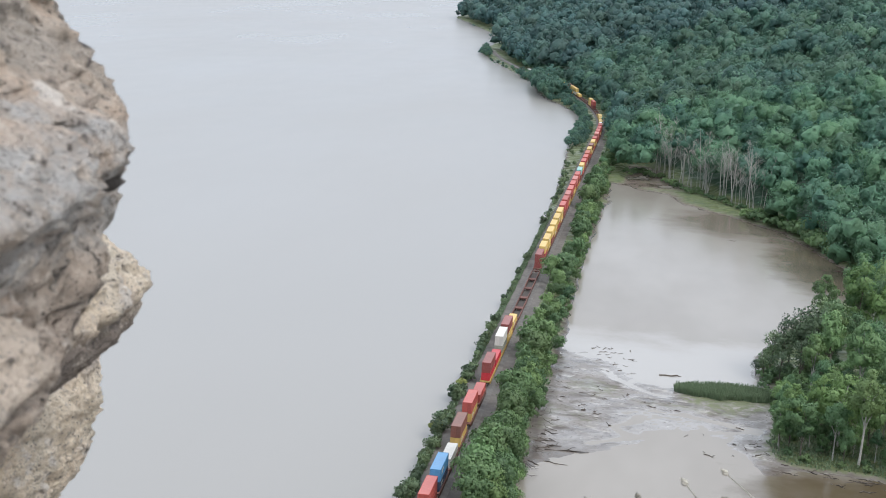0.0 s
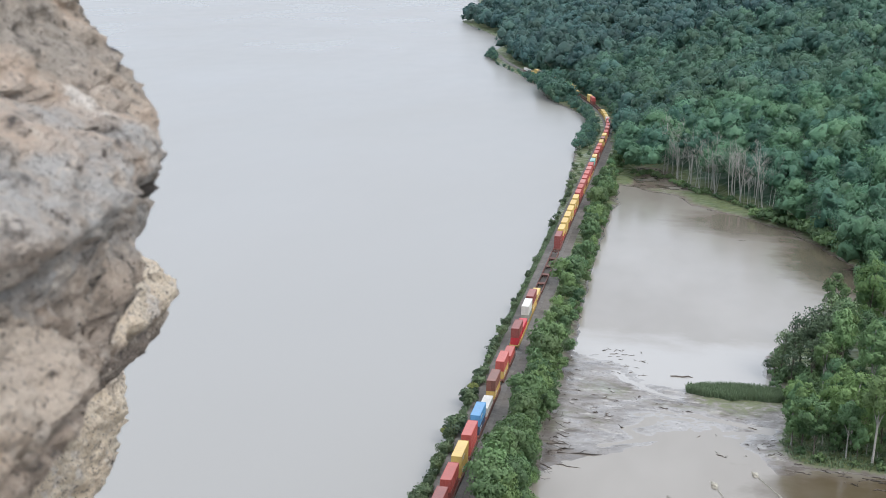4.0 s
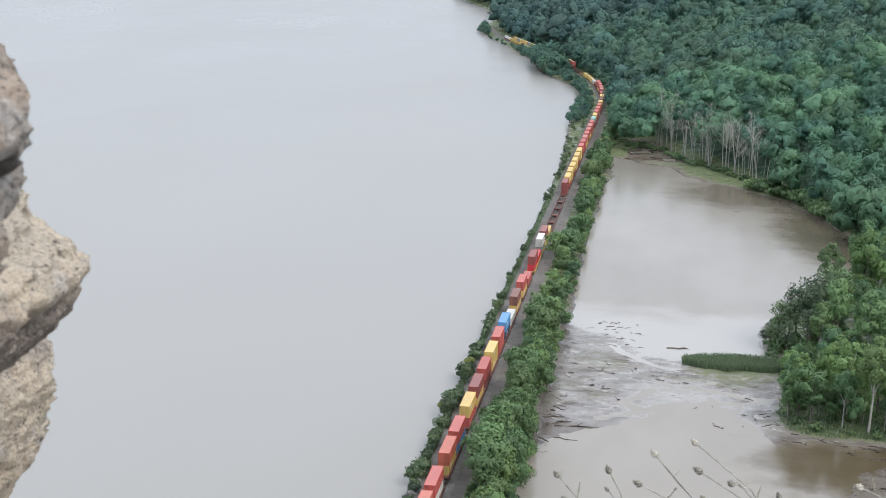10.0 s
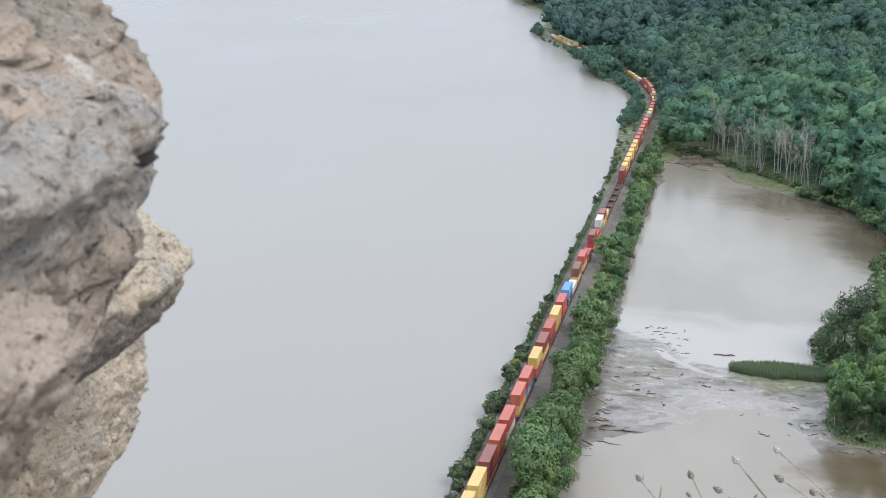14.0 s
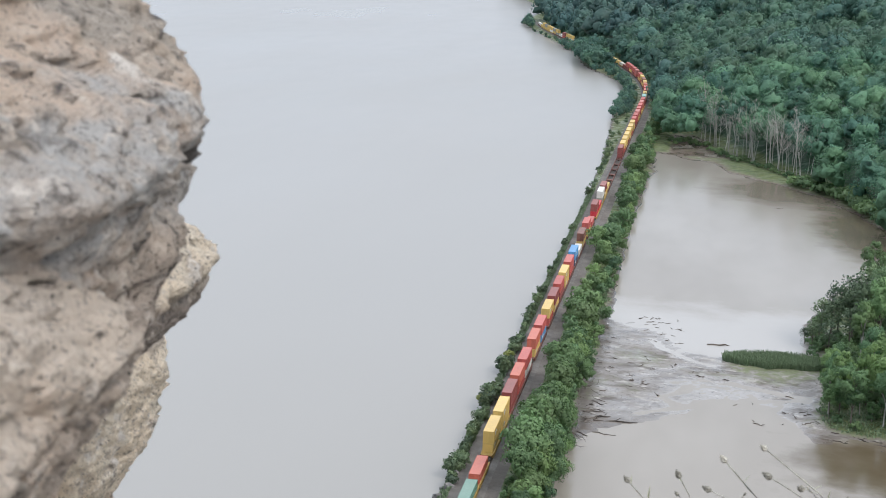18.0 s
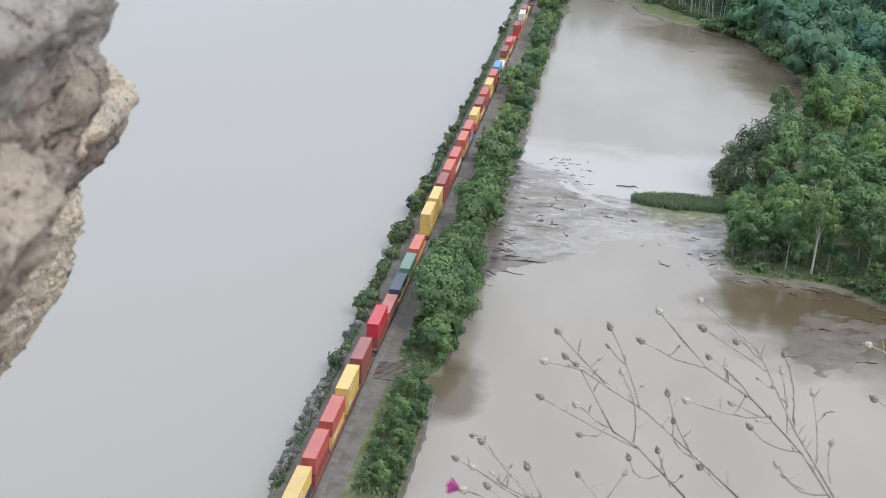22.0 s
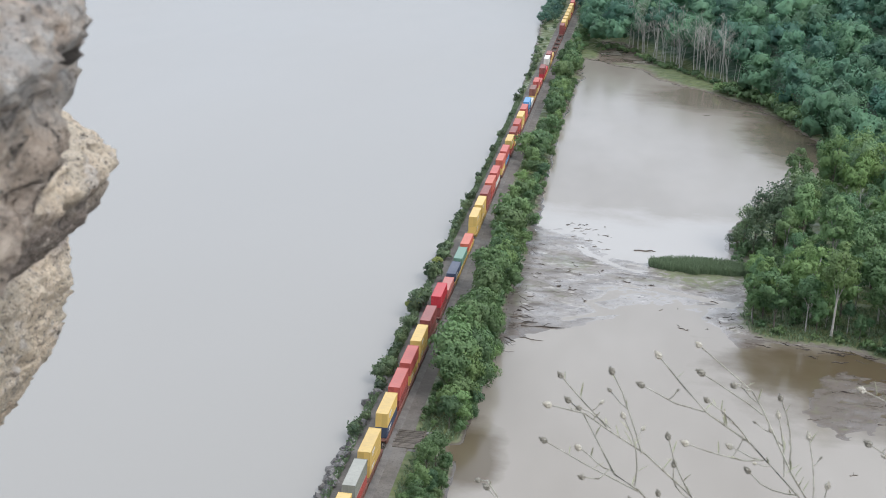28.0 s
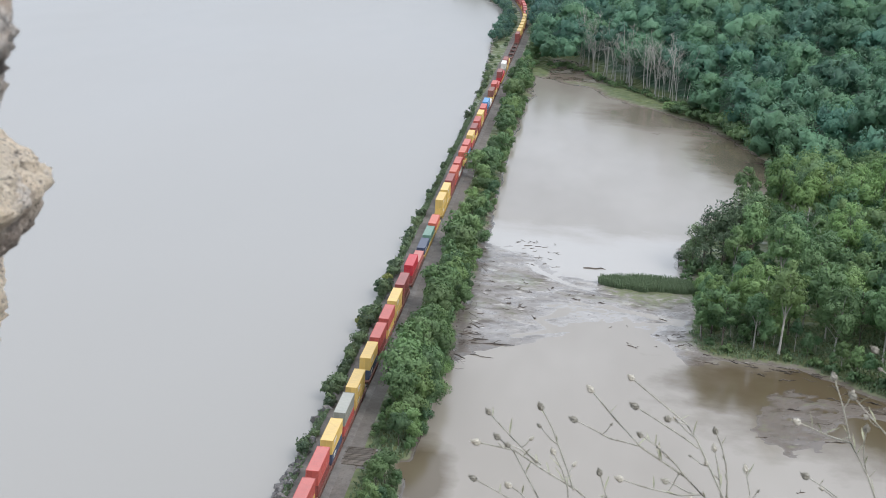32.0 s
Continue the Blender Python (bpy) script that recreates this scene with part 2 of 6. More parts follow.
    film_.operation = "MULTIPLY"
    l.new(wet.outputs[0], film_.inputs[0])
    pooled = n.new("ShaderNodeMapRange")
    pooled.inputs[3].default_value, pooled.inputs[4].default_value = 0.45, 1.25
    l.new(noise_of(nt, drift.outputs[0], 0.2, 6, 0.42, 0.58, 0.6), pooled.inputs[0])
    l.new(pooled.outputs[0], film_.inputs[1])
    l.new(film_.outputs[0], p.inputs["Roughness"])
    bn = n.new("ShaderNodeBump")
    bn.inputs["Distance"].default_value = 0.03
    t = n.new("ShaderNodeTexNoise")
    t.inputs["Scale"].default_value, t.inputs["Detail"].default_value = 2.5, 6
    l.new(co, t.inputs["Vector"])
    l.new(t.outputs[0], bn.inputs["Height"])
    l.new(bn.outputs[0], p.inputs["Normal"])
    return m


def boulder_mat(name, tan, grey, rust, beds_and_shade=(), dark=0.56, hollow_shade=()):
    """Weathered granite gneiss: patches of three tones, tilted bands of stone and of painted shade (low, high, colour),
    dark spots painted as a hollow's shade, quartz, fine crystals.
    """
    m, n, l, p = node_mat(name)
    nt = m.node_tree
    co = n.new("ShaderNodeTexCoord").outputs["Object"]
    col = mixed(nt, tan, grey, noise_of(nt, co, 11, 7, 0.44, 0.6, 0.6))
    col = mixed(nt, col, rust, noise_of(nt, co, 8.5, 6, 0.52, 0.68, 0.6))
    tilt, wavy = n.new("ShaderNodeVectorMath"), n.new("ShaderNodeMath")
    tilt.operation, wavy.operation = "DOT_PRODUCT", "MULTIPLY_ADD"
    tilt.inputs[1].default_value, wavy.inputs[1].default_value = (0, 0.15, 1), 0.05
    l.new(co, tilt.inputs[0])
    l.new(noise_of(nt, co, 12, 6, 0.3, 0.7, 0.6), wavy.inputs[0])
    l.new(tilt.outputs["Value"], wavy.inputs[2])
    for lo, hi, tone_, most in beds_and_shade:
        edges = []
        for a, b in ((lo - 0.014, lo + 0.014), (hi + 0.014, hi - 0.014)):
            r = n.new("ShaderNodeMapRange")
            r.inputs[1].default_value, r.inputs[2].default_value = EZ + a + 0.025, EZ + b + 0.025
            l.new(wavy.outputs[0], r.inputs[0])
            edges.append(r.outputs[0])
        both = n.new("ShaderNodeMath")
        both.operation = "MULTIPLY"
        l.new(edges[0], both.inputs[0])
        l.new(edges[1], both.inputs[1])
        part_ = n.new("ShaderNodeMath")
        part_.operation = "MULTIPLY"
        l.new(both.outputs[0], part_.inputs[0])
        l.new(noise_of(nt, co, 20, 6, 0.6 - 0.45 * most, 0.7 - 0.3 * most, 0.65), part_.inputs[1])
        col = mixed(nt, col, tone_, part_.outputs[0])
    col = mixed(nt, col, (0.8, 0.74, 0.68), noise_of(nt, co, 17, 7, 0.61, 0.67, 0.62))
    col = mixed(nt, col, (0.13, 0.115, 0.108), noise_of(nt, co, 28, 8, dark - 0.01, dark + 0.08, 0.66))
    col = mixed(nt, col, (0.7, 0.62, 0.54), noise_of(nt, co, 90, 5, 0.55, 0.7, 0.65))
    col = mixed(nt, col, (0.15, 0.13, 0.12), noise_of(nt, co, 120, 5, 0.57, 0.7, 0.65))
    col = mixed(nt, col, (0.12, 0.105, 0.1), noise_of(nt, co, 380, 3, 0.6, 0.7, 0.6))
    for place, wide in hollow_shade:  # the shade inside a hollow, painted as dark ragged spots
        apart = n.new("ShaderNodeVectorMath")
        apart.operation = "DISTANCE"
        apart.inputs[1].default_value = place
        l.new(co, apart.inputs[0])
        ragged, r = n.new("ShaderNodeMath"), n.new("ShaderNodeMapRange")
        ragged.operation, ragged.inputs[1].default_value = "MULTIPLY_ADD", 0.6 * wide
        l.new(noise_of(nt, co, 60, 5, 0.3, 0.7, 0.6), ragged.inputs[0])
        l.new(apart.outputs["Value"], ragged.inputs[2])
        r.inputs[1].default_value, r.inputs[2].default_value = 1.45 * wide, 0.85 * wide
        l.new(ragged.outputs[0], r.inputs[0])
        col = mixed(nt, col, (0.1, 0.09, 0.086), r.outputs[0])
    l.new(col, p.inputs["Base Color"])
    p.inputs["Roughness"].default_value = 0.88
    p.inputs["Specular IOR Level"].default_value = 0.3
    fine, coarse = n.new("ShaderNodeBump"), n.new("ShaderNodeBump")
    for bn, scale, dist in ((coarse, 72, 0.0125), (fine, 300, 0.0035)):
        t = n.new("ShaderNodeTexNoise")
        t.inputs["Scale"].default_value, t.inputs["Detail"].default_value, t.inputs["Roughness"].default_value = scale, 6, 0.66
        bn.inputs["Distance"].default_value = dist
        l.new(co, t.inputs["Vector"])
        l.new(t.outputs[0], bn.inputs["Height"])
    l.new(coarse.outputs[0], fine.inputs["Normal"])
    l.new(fine.outputs[0], p.inputs["Normal"])
    return m


GROUND = ground_mat()
EZ = 124.3  # the viewpoint's height
# its last entries are the dark hollow under the tip, shade put into colour
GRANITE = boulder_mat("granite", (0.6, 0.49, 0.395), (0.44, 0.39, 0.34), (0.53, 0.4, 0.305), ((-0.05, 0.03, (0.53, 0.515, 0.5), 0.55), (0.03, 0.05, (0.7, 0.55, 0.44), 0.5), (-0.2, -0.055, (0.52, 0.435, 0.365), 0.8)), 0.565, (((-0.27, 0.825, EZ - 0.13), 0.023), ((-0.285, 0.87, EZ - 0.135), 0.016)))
PALE_GRANITE = boulder_mat("pale_granite", (0.68, 0.58, 0.485), (0.58, 0.5, 0.425), (0.61, 0.48, 0.375), dark=0.61)
# the dark band paints the shaded underside of the jutting boulder
TAN_GRANITE = boulder_mat("tan_granite", (0.82, 0.7, 0.555), (0.7, 0.62, 0.51), (0.64, 0.5, 0.38), ((-0.2, -0.112, (0.31, 0.265, 0.235), 0.9),), dark=0.62)
RIVER = water_mat("river_water", (0.302, 0.293, 0.277), (0.325, 0.316, 0.303), 0.004, 0.22, 0.006, 0.1)
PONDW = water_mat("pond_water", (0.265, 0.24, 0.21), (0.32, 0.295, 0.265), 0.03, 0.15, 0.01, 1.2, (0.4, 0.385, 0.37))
BALLAST = surface("ballast", (0.13, 0.125, 0.12), (0.2, 0.19, 0.182), 0.4, (0.1, 0.09, 0.085), 5, 0.95, 0.04, 9)
TRACKBED = surface("dirt_road", (0.115, 0.107, 0.099), (0.18, 0.167, 0.155), 0.25, (0.095, 0.088, 0.08), 2.5, 0.95, 0.03, 6)
STEEL = surface("rail_steel", (0.2, 0.16, 0.13), (0.3, 0.27, 0.25), 3, None, 8, 0.45, 0, 20, 0.7)
TIMBER = surface("old_timber", (0.07, 0.055, 0.045), (0.13, 0.11, 0.09), 2, (0.04, 0.035, 0.03), 9, 0.9, 0.01, 25, 0, 0.25)
DECK = surface("weathered_deck", (0.1, 0.088, 0.078), (0.17, 0.15, 0.132), 1.5, (0.06, 0.052, 0.045), 6, 0.9, 0.01, 20, 0, 0.3)
DRIFT = surface("driftwood", (0.075, 0.06, 0.05), (0.16, 0.14, 0.12), 2, (0.06, 0.05, 0.04), 9, 0.85, 0.01, 25, 0, 0.35)
BARK = surface("bark", (0.1, 0.085, 0.07), (0.19, 0.17, 0.15), 1.5, (0.05, 0.045, 0.04), 7, 0.95, 0.02, 12)
PALEBARK = surface("pale_bark", (0.36, 0.355, 0.335), (0.5, 0.49, 0.465), 1.2, (0.2, 0.18, 0.16), 6, 0.9, 0.02, 12)
RIPRAP = surface("riprap_stone", (0.12, 0.12, 0.125), (0.26, 0.25, 0.245), 0.8, (0.06, 0.06, 0.06), 6, 0.9, 0.03, 9, 0, 0.3)
LEAF_STRIP = leafage("leaves_bank", (0.078, 0.155, 0.078), (0.125, 0.22, 0.1), (0.2, 0.3, 0.12))
LEAF_DARK = leafage("leaves_shrub", (0.075, 0.125, 0.08), (0.12, 0.185, 0.108), (0.2, 0.275, 0.13))
LEAF_YELLOW = leafage("leaves_yellow_green", (0.26, 0.32, 0.1), (0.38, 0.42, 0.15), (0.32, 0.38, 0.12))
# bluer with distance: the haze is put into these three leaf colours
LEAF_WOOD_HAZE = leafage("hazy_leaves_wood", (0.07, 0.185, 0.145), (0.09, 0.218, 0.158), (0.16, 0.305, 0.145))
LEAF_MID_HAZE = leafage("hazy_leaves_mid_wood", (0.056, 0.142, 0.125), (0.07, 0.168, 0.138), (0.125, 0.235, 0.136))
LEAF_FAR_HAZE = leafage("hazy_leaves_far_wood", (0.049, 0.122, 0.126), (0.06, 0.142, 0.138), (0.095, 0.185, 0.142))
LEAF_POINT = leafage("leaves_point", (0.08, 0.178, 0.098), (0.122, 0.24, 0.115), (0.25, 0.365, 0.13))
LEAF_BRIGHT = leafage("leaves_bright", (0.15, 0.29, 0.11), (0.22, 0.37, 0.13), (0.3, 0.43, 0.14))
REED = leafage("reeds", (0.13, 0.19, 0.115), (0.2, 0.275, 0.165), (0.18, 0.245, 0.145))


# ---- small helpers of this place ----
def bm_mesh(name, bm, material, smooth=False):
    me = bpy.data.meshes.new(name)
    bm.to_mesh(me)
    bm.free()
    if smooth:
        me.polygons.foreach_set("use_smooth", [True] * len(me.polygons))
    me.materials.append(material)
    return me


def array_mesh(name, verts, faces, material, smooth=False):
    """A mesh from arrays; all faces have the same number of corners."""
    verts, faces = np.asarray(verts, np.float32), np.asarray(faces, np.int32)
    me = bpy.data.meshes.new(name)
    k = faces.shape[1]
    me.vertices.add(len(verts))
    me.vertices.foreach_set("co", verts.ravel())
    me.loops.add(faces.size)
    me.loops.foreach_set("vertex_index", faces.ravel())
    me.polygons.add(len(faces))
    me.polygons.foreach_set("loop_start", np.arange(0, faces.size, k, dtype=np.int32))
    me.polygons.foreach_set("loop_total", np.full(len(faces), k, np.int32))
    if smooth:
        me.polygons.foreach_set("use_smooth", np.ones(len(faces), bool))
    me.materials.append(material)
    me.update(calc_edges=True)
    return me


def child(name, me, parent, label="", m=None):
    ob = new(name, me)
    ob.parent = parent
    if m is not None:
        ob.matrix_basis = m
    return tagged(ob, label)


def part(name, bm, material, parent, label="", smooth=False):
    return child(name, bm_mesh(name, bm, material, smooth), parent, label)


def box(bm, x0, x1, y0, y1, z0, z1, bevel=0.0):
    v = bmesh.ops.create_cube(bm, size=1, matrix=Matrix.Translation(((x0 + x1) / 2, (y0 + y1) / 2, (z0 + z1) / 2)) @ Matrix.Diagonal((x1 - x0, y1 - y0, z1 - z0, 1)))["verts"]
    if bevel:
        bmesh.ops.bevel(bm, geom=list({e for q in v for e in q.link_edges}), offset=bevel, segments=1, affect="EDGES")
    return v


def tube(points, radii, sides=6):
    """Vertices and quads of a tapered tube along points."""
    pts = [Vector(p) for p in points]
    vs, fs = [], []
    for i, p in enumerate(pts):
        d = (pts[min(i + 1, len(pts) - 1)] - pts[max(i - 1, 0)]).normalized()
        a = d.orthogonal().normalized()
        b = d.cross(a)
        for k in range(sides):
            w = 2 * math.pi * k / sides
            vs.append(p + (a * math.cos(w) + b * math.sin(w)) * radii[i])
    for i in range(len(pts) - 1):
        for k in range(sides):
            k2 = (k + 1) % sides
            fs.append((i * sides + k, i * sides + k2, (i + 1) * sides + k2, (i + 1) * sides + k))
    return [tuple(v) for v in vs], fs


def tubes_mesh(name, tubes, material):
    vs, fs = [], []
    for v, f in tubes:
        o = len(vs)
        vs += v
        fs += [tuple(i + o for i in q) for q in f]
    return array_mesh(name, vs, fs, material, True)


def vnoise(x, y, seed=0):
    """Smooth value noise in 0..1 on arrays."""
    x, y = np.asarray(x, float), np.asarray(y, float)
    i, j = np.floor(x).astype(np.int64), np.floor(y).astype(np.int64)
    u, v = x - i, y - j
    u, v = u * u * (3 - 2 * u), v * v * (3 - 2 * v)

    def h(a, b):
        n = (a * 374761393 + b * 668265263 + seed * 1442695041) & 0xFFFFFFFF
        n = ((n ^ (n >> 13)) * 1274126177) & 0xFFFFFFFF
        return ((n ^ (n >> 16)) & 0xFFFF) / 65535.0

    return (h(i, j) * (1 - u) + h(i + 1, j) * u) * (1 - v) + (h(i, j + 1) * (1 - u) + h(i + 1, j + 1) * u) * v


def fbm(x, y, seed=0, octaves=4):
    s, a = 0, 0.5
    for k in range(octaves):
        s = s + a * vnoise(x * 2**k + 17.3 * k, y * 2**k - 9.1 * k, seed + k)
        a *= 0.5
    return s


def smooth(x, a, b):
    t = np.clip((np.asarray(x, float) - a) / (b - a), 0, 1)
    return t * t * (3 - 2 * t)


# ---- the plan: railway line, shores, hill ----
TX_Y = (0, 1030, 1090, 1140, 1190, 1230, 1285, 1340, 1400, 1455, 1535, 1620, 1710, 1772, 1930, 1980, 2175, 2400, 2450, 2600, 3330, 5000)
TX_X = (-44.7, -44.7, -47.0, -51.5, -59, -66.5, -79, -92, -111, -129, -154, -177.5, -196, -203, -206, -213, -263, -329, -328, -310, -425, -680)
RW_Y = (0, 650, 770, 850, 980, 1050, 1114, 1190, 1247, 1296, 1397, 1484, 1625, 1694, 1745, 1900, 2400)
RW_X = (7.4, 8, 9.5, 12, 18, 15, 13, 20, 29, 31, 16, 14, 10, 16, 9, 8, 9)


def soft_interp(y, ys, xs, w=14.0):
    return sum(np.interp(np.asarray(y, float) + k * w, ys, xs) for k in (-2, -1, 0, 1, 2)) / 5


def track_x(y):
    """The railway line's x at y."""
    return soft_interp(y, TX_Y, TX_X)


TOE_Y = (300, 450, 560, 640, 700, 750, 800, 850, 910, 1000, 1080, 1190, 1284, 1402, 1534, 1706, 1930, 1980, 2164, 2414, 2600, 3330, 5000)
TOE_X = (150, 135, 112, 84, 68, 57, 30, 10, -18, -28, -32, -44, -60, -92, -134, -172, -196, -203, -248, -314, -294, -408, -660)
POND = [(-29.5, 90), (-29.5, 285), (-34, 289), (-34, 296), (-30, 300), (-29, 345), (-26.5, 430), (-28, 520), (-30, 632), (-28, 715), (-27, 830),
        (-13, 818), (1, 807), (11, 776), (31, 752), (55, 718), (65, 675), (76, 644), (83, 600), (74, 584), (45, 536), (34, 495), (31, 470),
        (34, 440), (34, 424), (29, 398), (30, 387), (35, 381), (46, 379), (60, 376), (68, 364), (81, 354), (95, 350), (150, 344), (150, 90)]


def pond_distance(x, y):
    """Distance to the pond's shore, negative in the water."""
    x, y = np.asarray(x, float), np.asarray(y, float)
    best, inside = np.full(x.shape, 1e9), np.zeros(x.shape, bool)
    for (ax, ay), (bx, by) in zip(POND, POND[1:] + POND[:1]):
        dx, dy = bx - ax, by - ay
        t = np.clip(((x - ax) * dx + (y - ay) * dy) / (dx * dx + dy * dy), 0, 1)
        best = np.minimum(best, np.hypot(x - ax - t * dx, y - ay - t * dy))
        if dy:
            inside ^= ((ay > y) != (by > y)) & (x < (y - ay) * dx / dy + ax)
    return np.where(inside, -best, best)


def height(x, y):
    """The ground's height at x, y (arrays)."""
    x, y = np.asarray(x, float), np.asarray(y, float)
    u = x - track_x(y)
    u = np.where(u < -5.2, -5.2 + (u + 5.2) * 2.2 / (soft_interp(y, RW_Y, RW_X, 10) - 5.2), u)
    n = fbm(x * 0.09, y * 0.09, 3)
    fine = fbm(x * 0.45, y * 0.45, 8)
    sd = pond_distance(x, y) + (n - 0.47) * np.where(y > 760, 11, 5)
    land = np.clip(sd * 0.13, -1.3, 0.5) + np.clip((sd - 3) * 0.09, 0, 0.9) + (fine - 0.47) * 0.3
    # tidal flats across the pond: low mounds, shallow pools and a run-off channel
    near = np.interp(x, (-26, -22, -8.5, -0.5, 8, 17, 25, 30, 40), (366, 370, 382, 391, 397, 398, 393, 377, 370)) + 9 * (fbm(x * 0.12, y * 0.2, 25, 3) - 0.45)
    far = np.interp(x, (-26, -16, -8, 0, 6, 40), (480, 470, 460, 447, 440, 436)) + 30 * (fbm(x * 0.07, y * 0.12, 26, 3) - 0.45)
    flat = smooth(y - near, -20, -12) * (1 - smooth(y - far, 26, 40)) * (1 - smooth(x, 33, 40))

    def mound(cx, cy, rx, ry):
        return np.exp(-(((x - cx) / rx) ** 2 + ((y - cy) / ry) ** 2))

    def run(ys_, xs_, wide):
        return np.exp(-(((x - np.interp(y, ys_, xs_) - 0.8 * np.sin(y * 0.5)) / wide) ** 2)) * smooth(y, ys_[0] - 3, ys_[0]) * (1 - smooth(y, ys_[-1], ys_[-1] + 5))

    rills = run((430, 432, 441.3, 456), (11, 7.7, -4.6, -13.6), 1.1) + run((398, 402, 406, 409), (6, 10, 22, 31), 2.6) + run((404, 409, 414, 418), (33, 28, 20, 10), 2.2) + 0.8 * run((386, 394, 402, 410), (-12, -3, -8, -1), 1.6) + 0.9 * run((411, 413, 416, 419), (31, 24, 15, 2), 2.0)
    mudz = 0.055 + (fbm(x * 0.05, y * 0.07, 21, 3) - 0.44) * 0.26 + (fine - 0.47) * 0.17 + (fbm(x * 1.1, y * 1.1, 23, 2) - 0.5) * 0.09
    mudz = mudz + 0.09 * mound(-15, 404, 10, 12) + 0.16 * mound(4, 425, 10, 5) + 0.12 * mound(-10, 436, 6, 7) + 0.1 * mound(3, 442, 7, 5) + 0.2 * mound(24, 425, 13, 6) + 0.1 * mound(26, 412, 8, 5) + 0.14 * mound(30, 388, 5, 14) + 0.08 * mound(-17, 438, 8, 16) + 0.12 * mound(-27, 390, 4, 40) - 0.26 * rills - 0.28 * smooth(near - y, -6, 13) - 0.24 * smooth(y - far, -14, 24)
    land = np.where(sd < 0, land * (1 - flat) + np.maximum(mudz, land) * flat, land)
    # a bar of mud before the point, and the reed spit
    bar = np.exp(-(((x - 52 - 2 * np.sin(y * 0.13)) / 10) ** 2 + ((y - 341) / 23) ** 2)) + 0.8 * np.exp(-(((x - 72) / 13) ** 2 + ((y - 352) / 7) ** 2))
    land = np.maximum(land, -0.45 + 0.6 * np.minimum(1.7 * bar, 1.0) + (fine - 0.5) * 0.5 + (fbm(x * 0.9, y * 0.9, 61, 2) - 0.5) * 0.22)
    spit = np.exp(-((((x - 23) / 17.5) ** 2 + ((y - 435.5) / 12.5) ** 2) ** 2))
    land = np.maximum(land, -0.25 + 0.7 * spit + (fine - 0.5) * 0.2)
    land = np.maximum(land, -0.2 + 0.5 * mound(22, 426, 17, 5) + (fine - 0.5) * 0.35)
    # far mud shelf
    shelf = smooth(y, 800, 830) * (1 - smooth(y, 900, 915)) * smooth(x, -26, -20) * (1 - smooth(x, 20, 40))
    land = land * (1 - shelf) + shelf * (0.08 + (n - 0.5) * 0.7)
    # the hill behind
    toe = soft_interp(y, TOE_Y, TOE_X, 20)
    d = np.maximum(x - toe + (n - 0.47) * 20, 0) * (0.75 + 0.25 * smooth(y, 500, 1200))
    hill = 122 * (1 - np.exp(-d / 300)) + (fbm(x * 0.012, y * 0.012, 31) - 0.47) * np.clip(d * 0.25, 0, 34)
    land = land + np.maximum(hill, 0)
    # embankment of the railway, river on its far side
    river = -4 * smooth(u, -5.5, -11)
    bank = np.interp(u, (-9, -7.4, -5.2, 7.0, 11, 15.5, 20), (-4, -0.1, 1.75, 1.75, 1.3, 0.1, -2)) + (fine - 0.47) * 0.25 * (np.abs(u - 1.7) > 7)
    gap = np.exp(-(((y - 292.5) / 2.6) ** 2)) * smooth(u, 2.0, 3.5)
    bank = bank - 4.5 * gap * (u > 1.5)
    low = np.where(u < 4, bank, np.maximum(land, bank))
    low = np.where((gap > 0.25) & (u > 1.5), np.minimum(low, bank), low)
    z = np.where(u < -5.5, np.minimum(low, np.where(u < -7.4, bank + river, bank)), low)
    # the cliff on which the camera stands
    edge = 2.7 + (vnoise(x * 0.6, y * 0.6, 40) - 0.5) * 0.5
    cliff = np.interp(y - edge, (-400, -40, -6, 0, 2, 30, 60, 85), (150, 128, 122.75, 122.55, 119, 62, 12, -5)) + (fbm(x * 0.5, y * 0.5, 50) - 0.47) * np.clip(np.hypot(x, y - 1) * 0.1, 0.05, 4)
    return np.where(y < 90, np.maximum(cliff, -4), z)


def spread(a, b, step0, growth):
    r, s = [a], step0
    while r[-1] < b:
        r.append(r[-1] + s)
        s *= growth
    return r


def build_ground():
    xs = np.array([-v for v in list(np.arange(62, 440, 4.5)) + spread(445, 5000, 12, 1.25)][::-1] + list(np.arange(-60, 96, 1.25)) + spread(96, 260, 3, 1.02) + spread(268, 5000, 12, 1.2))
    ys = np.array([-v for v in spread(3.5, 5000, 1.5, 1.35)][::-1] + list(np.arange(-3, 4, 0.35)) + spread(4, 92, 1.5, 1.05) + spread(97, 228, 8, 1.0) + list(np.arange(236, 505, 1.15))
                  + spread(506, 940, 3.5, 1.0) + spread(946, 1720, 8, 1.0) + spread(1730, 3600, 12, 1.0) + spread(3640, 5000, 40, 1.2))
    gx, gy = np.meshgrid(xs, ys)
    gz = height(gx, gy)
    nx, ny = len(xs), len(ys)
    idx = np.arange(nx * ny).reshape(ny, nx)
    f = np.stack([idx[:-1, :-1], idx[:-1, 1:], idx[1:, 1:], idx[1:, :-1]], -1).reshape(-1, 4)
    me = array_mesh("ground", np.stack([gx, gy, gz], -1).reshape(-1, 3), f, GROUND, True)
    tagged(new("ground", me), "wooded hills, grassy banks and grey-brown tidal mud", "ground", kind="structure")


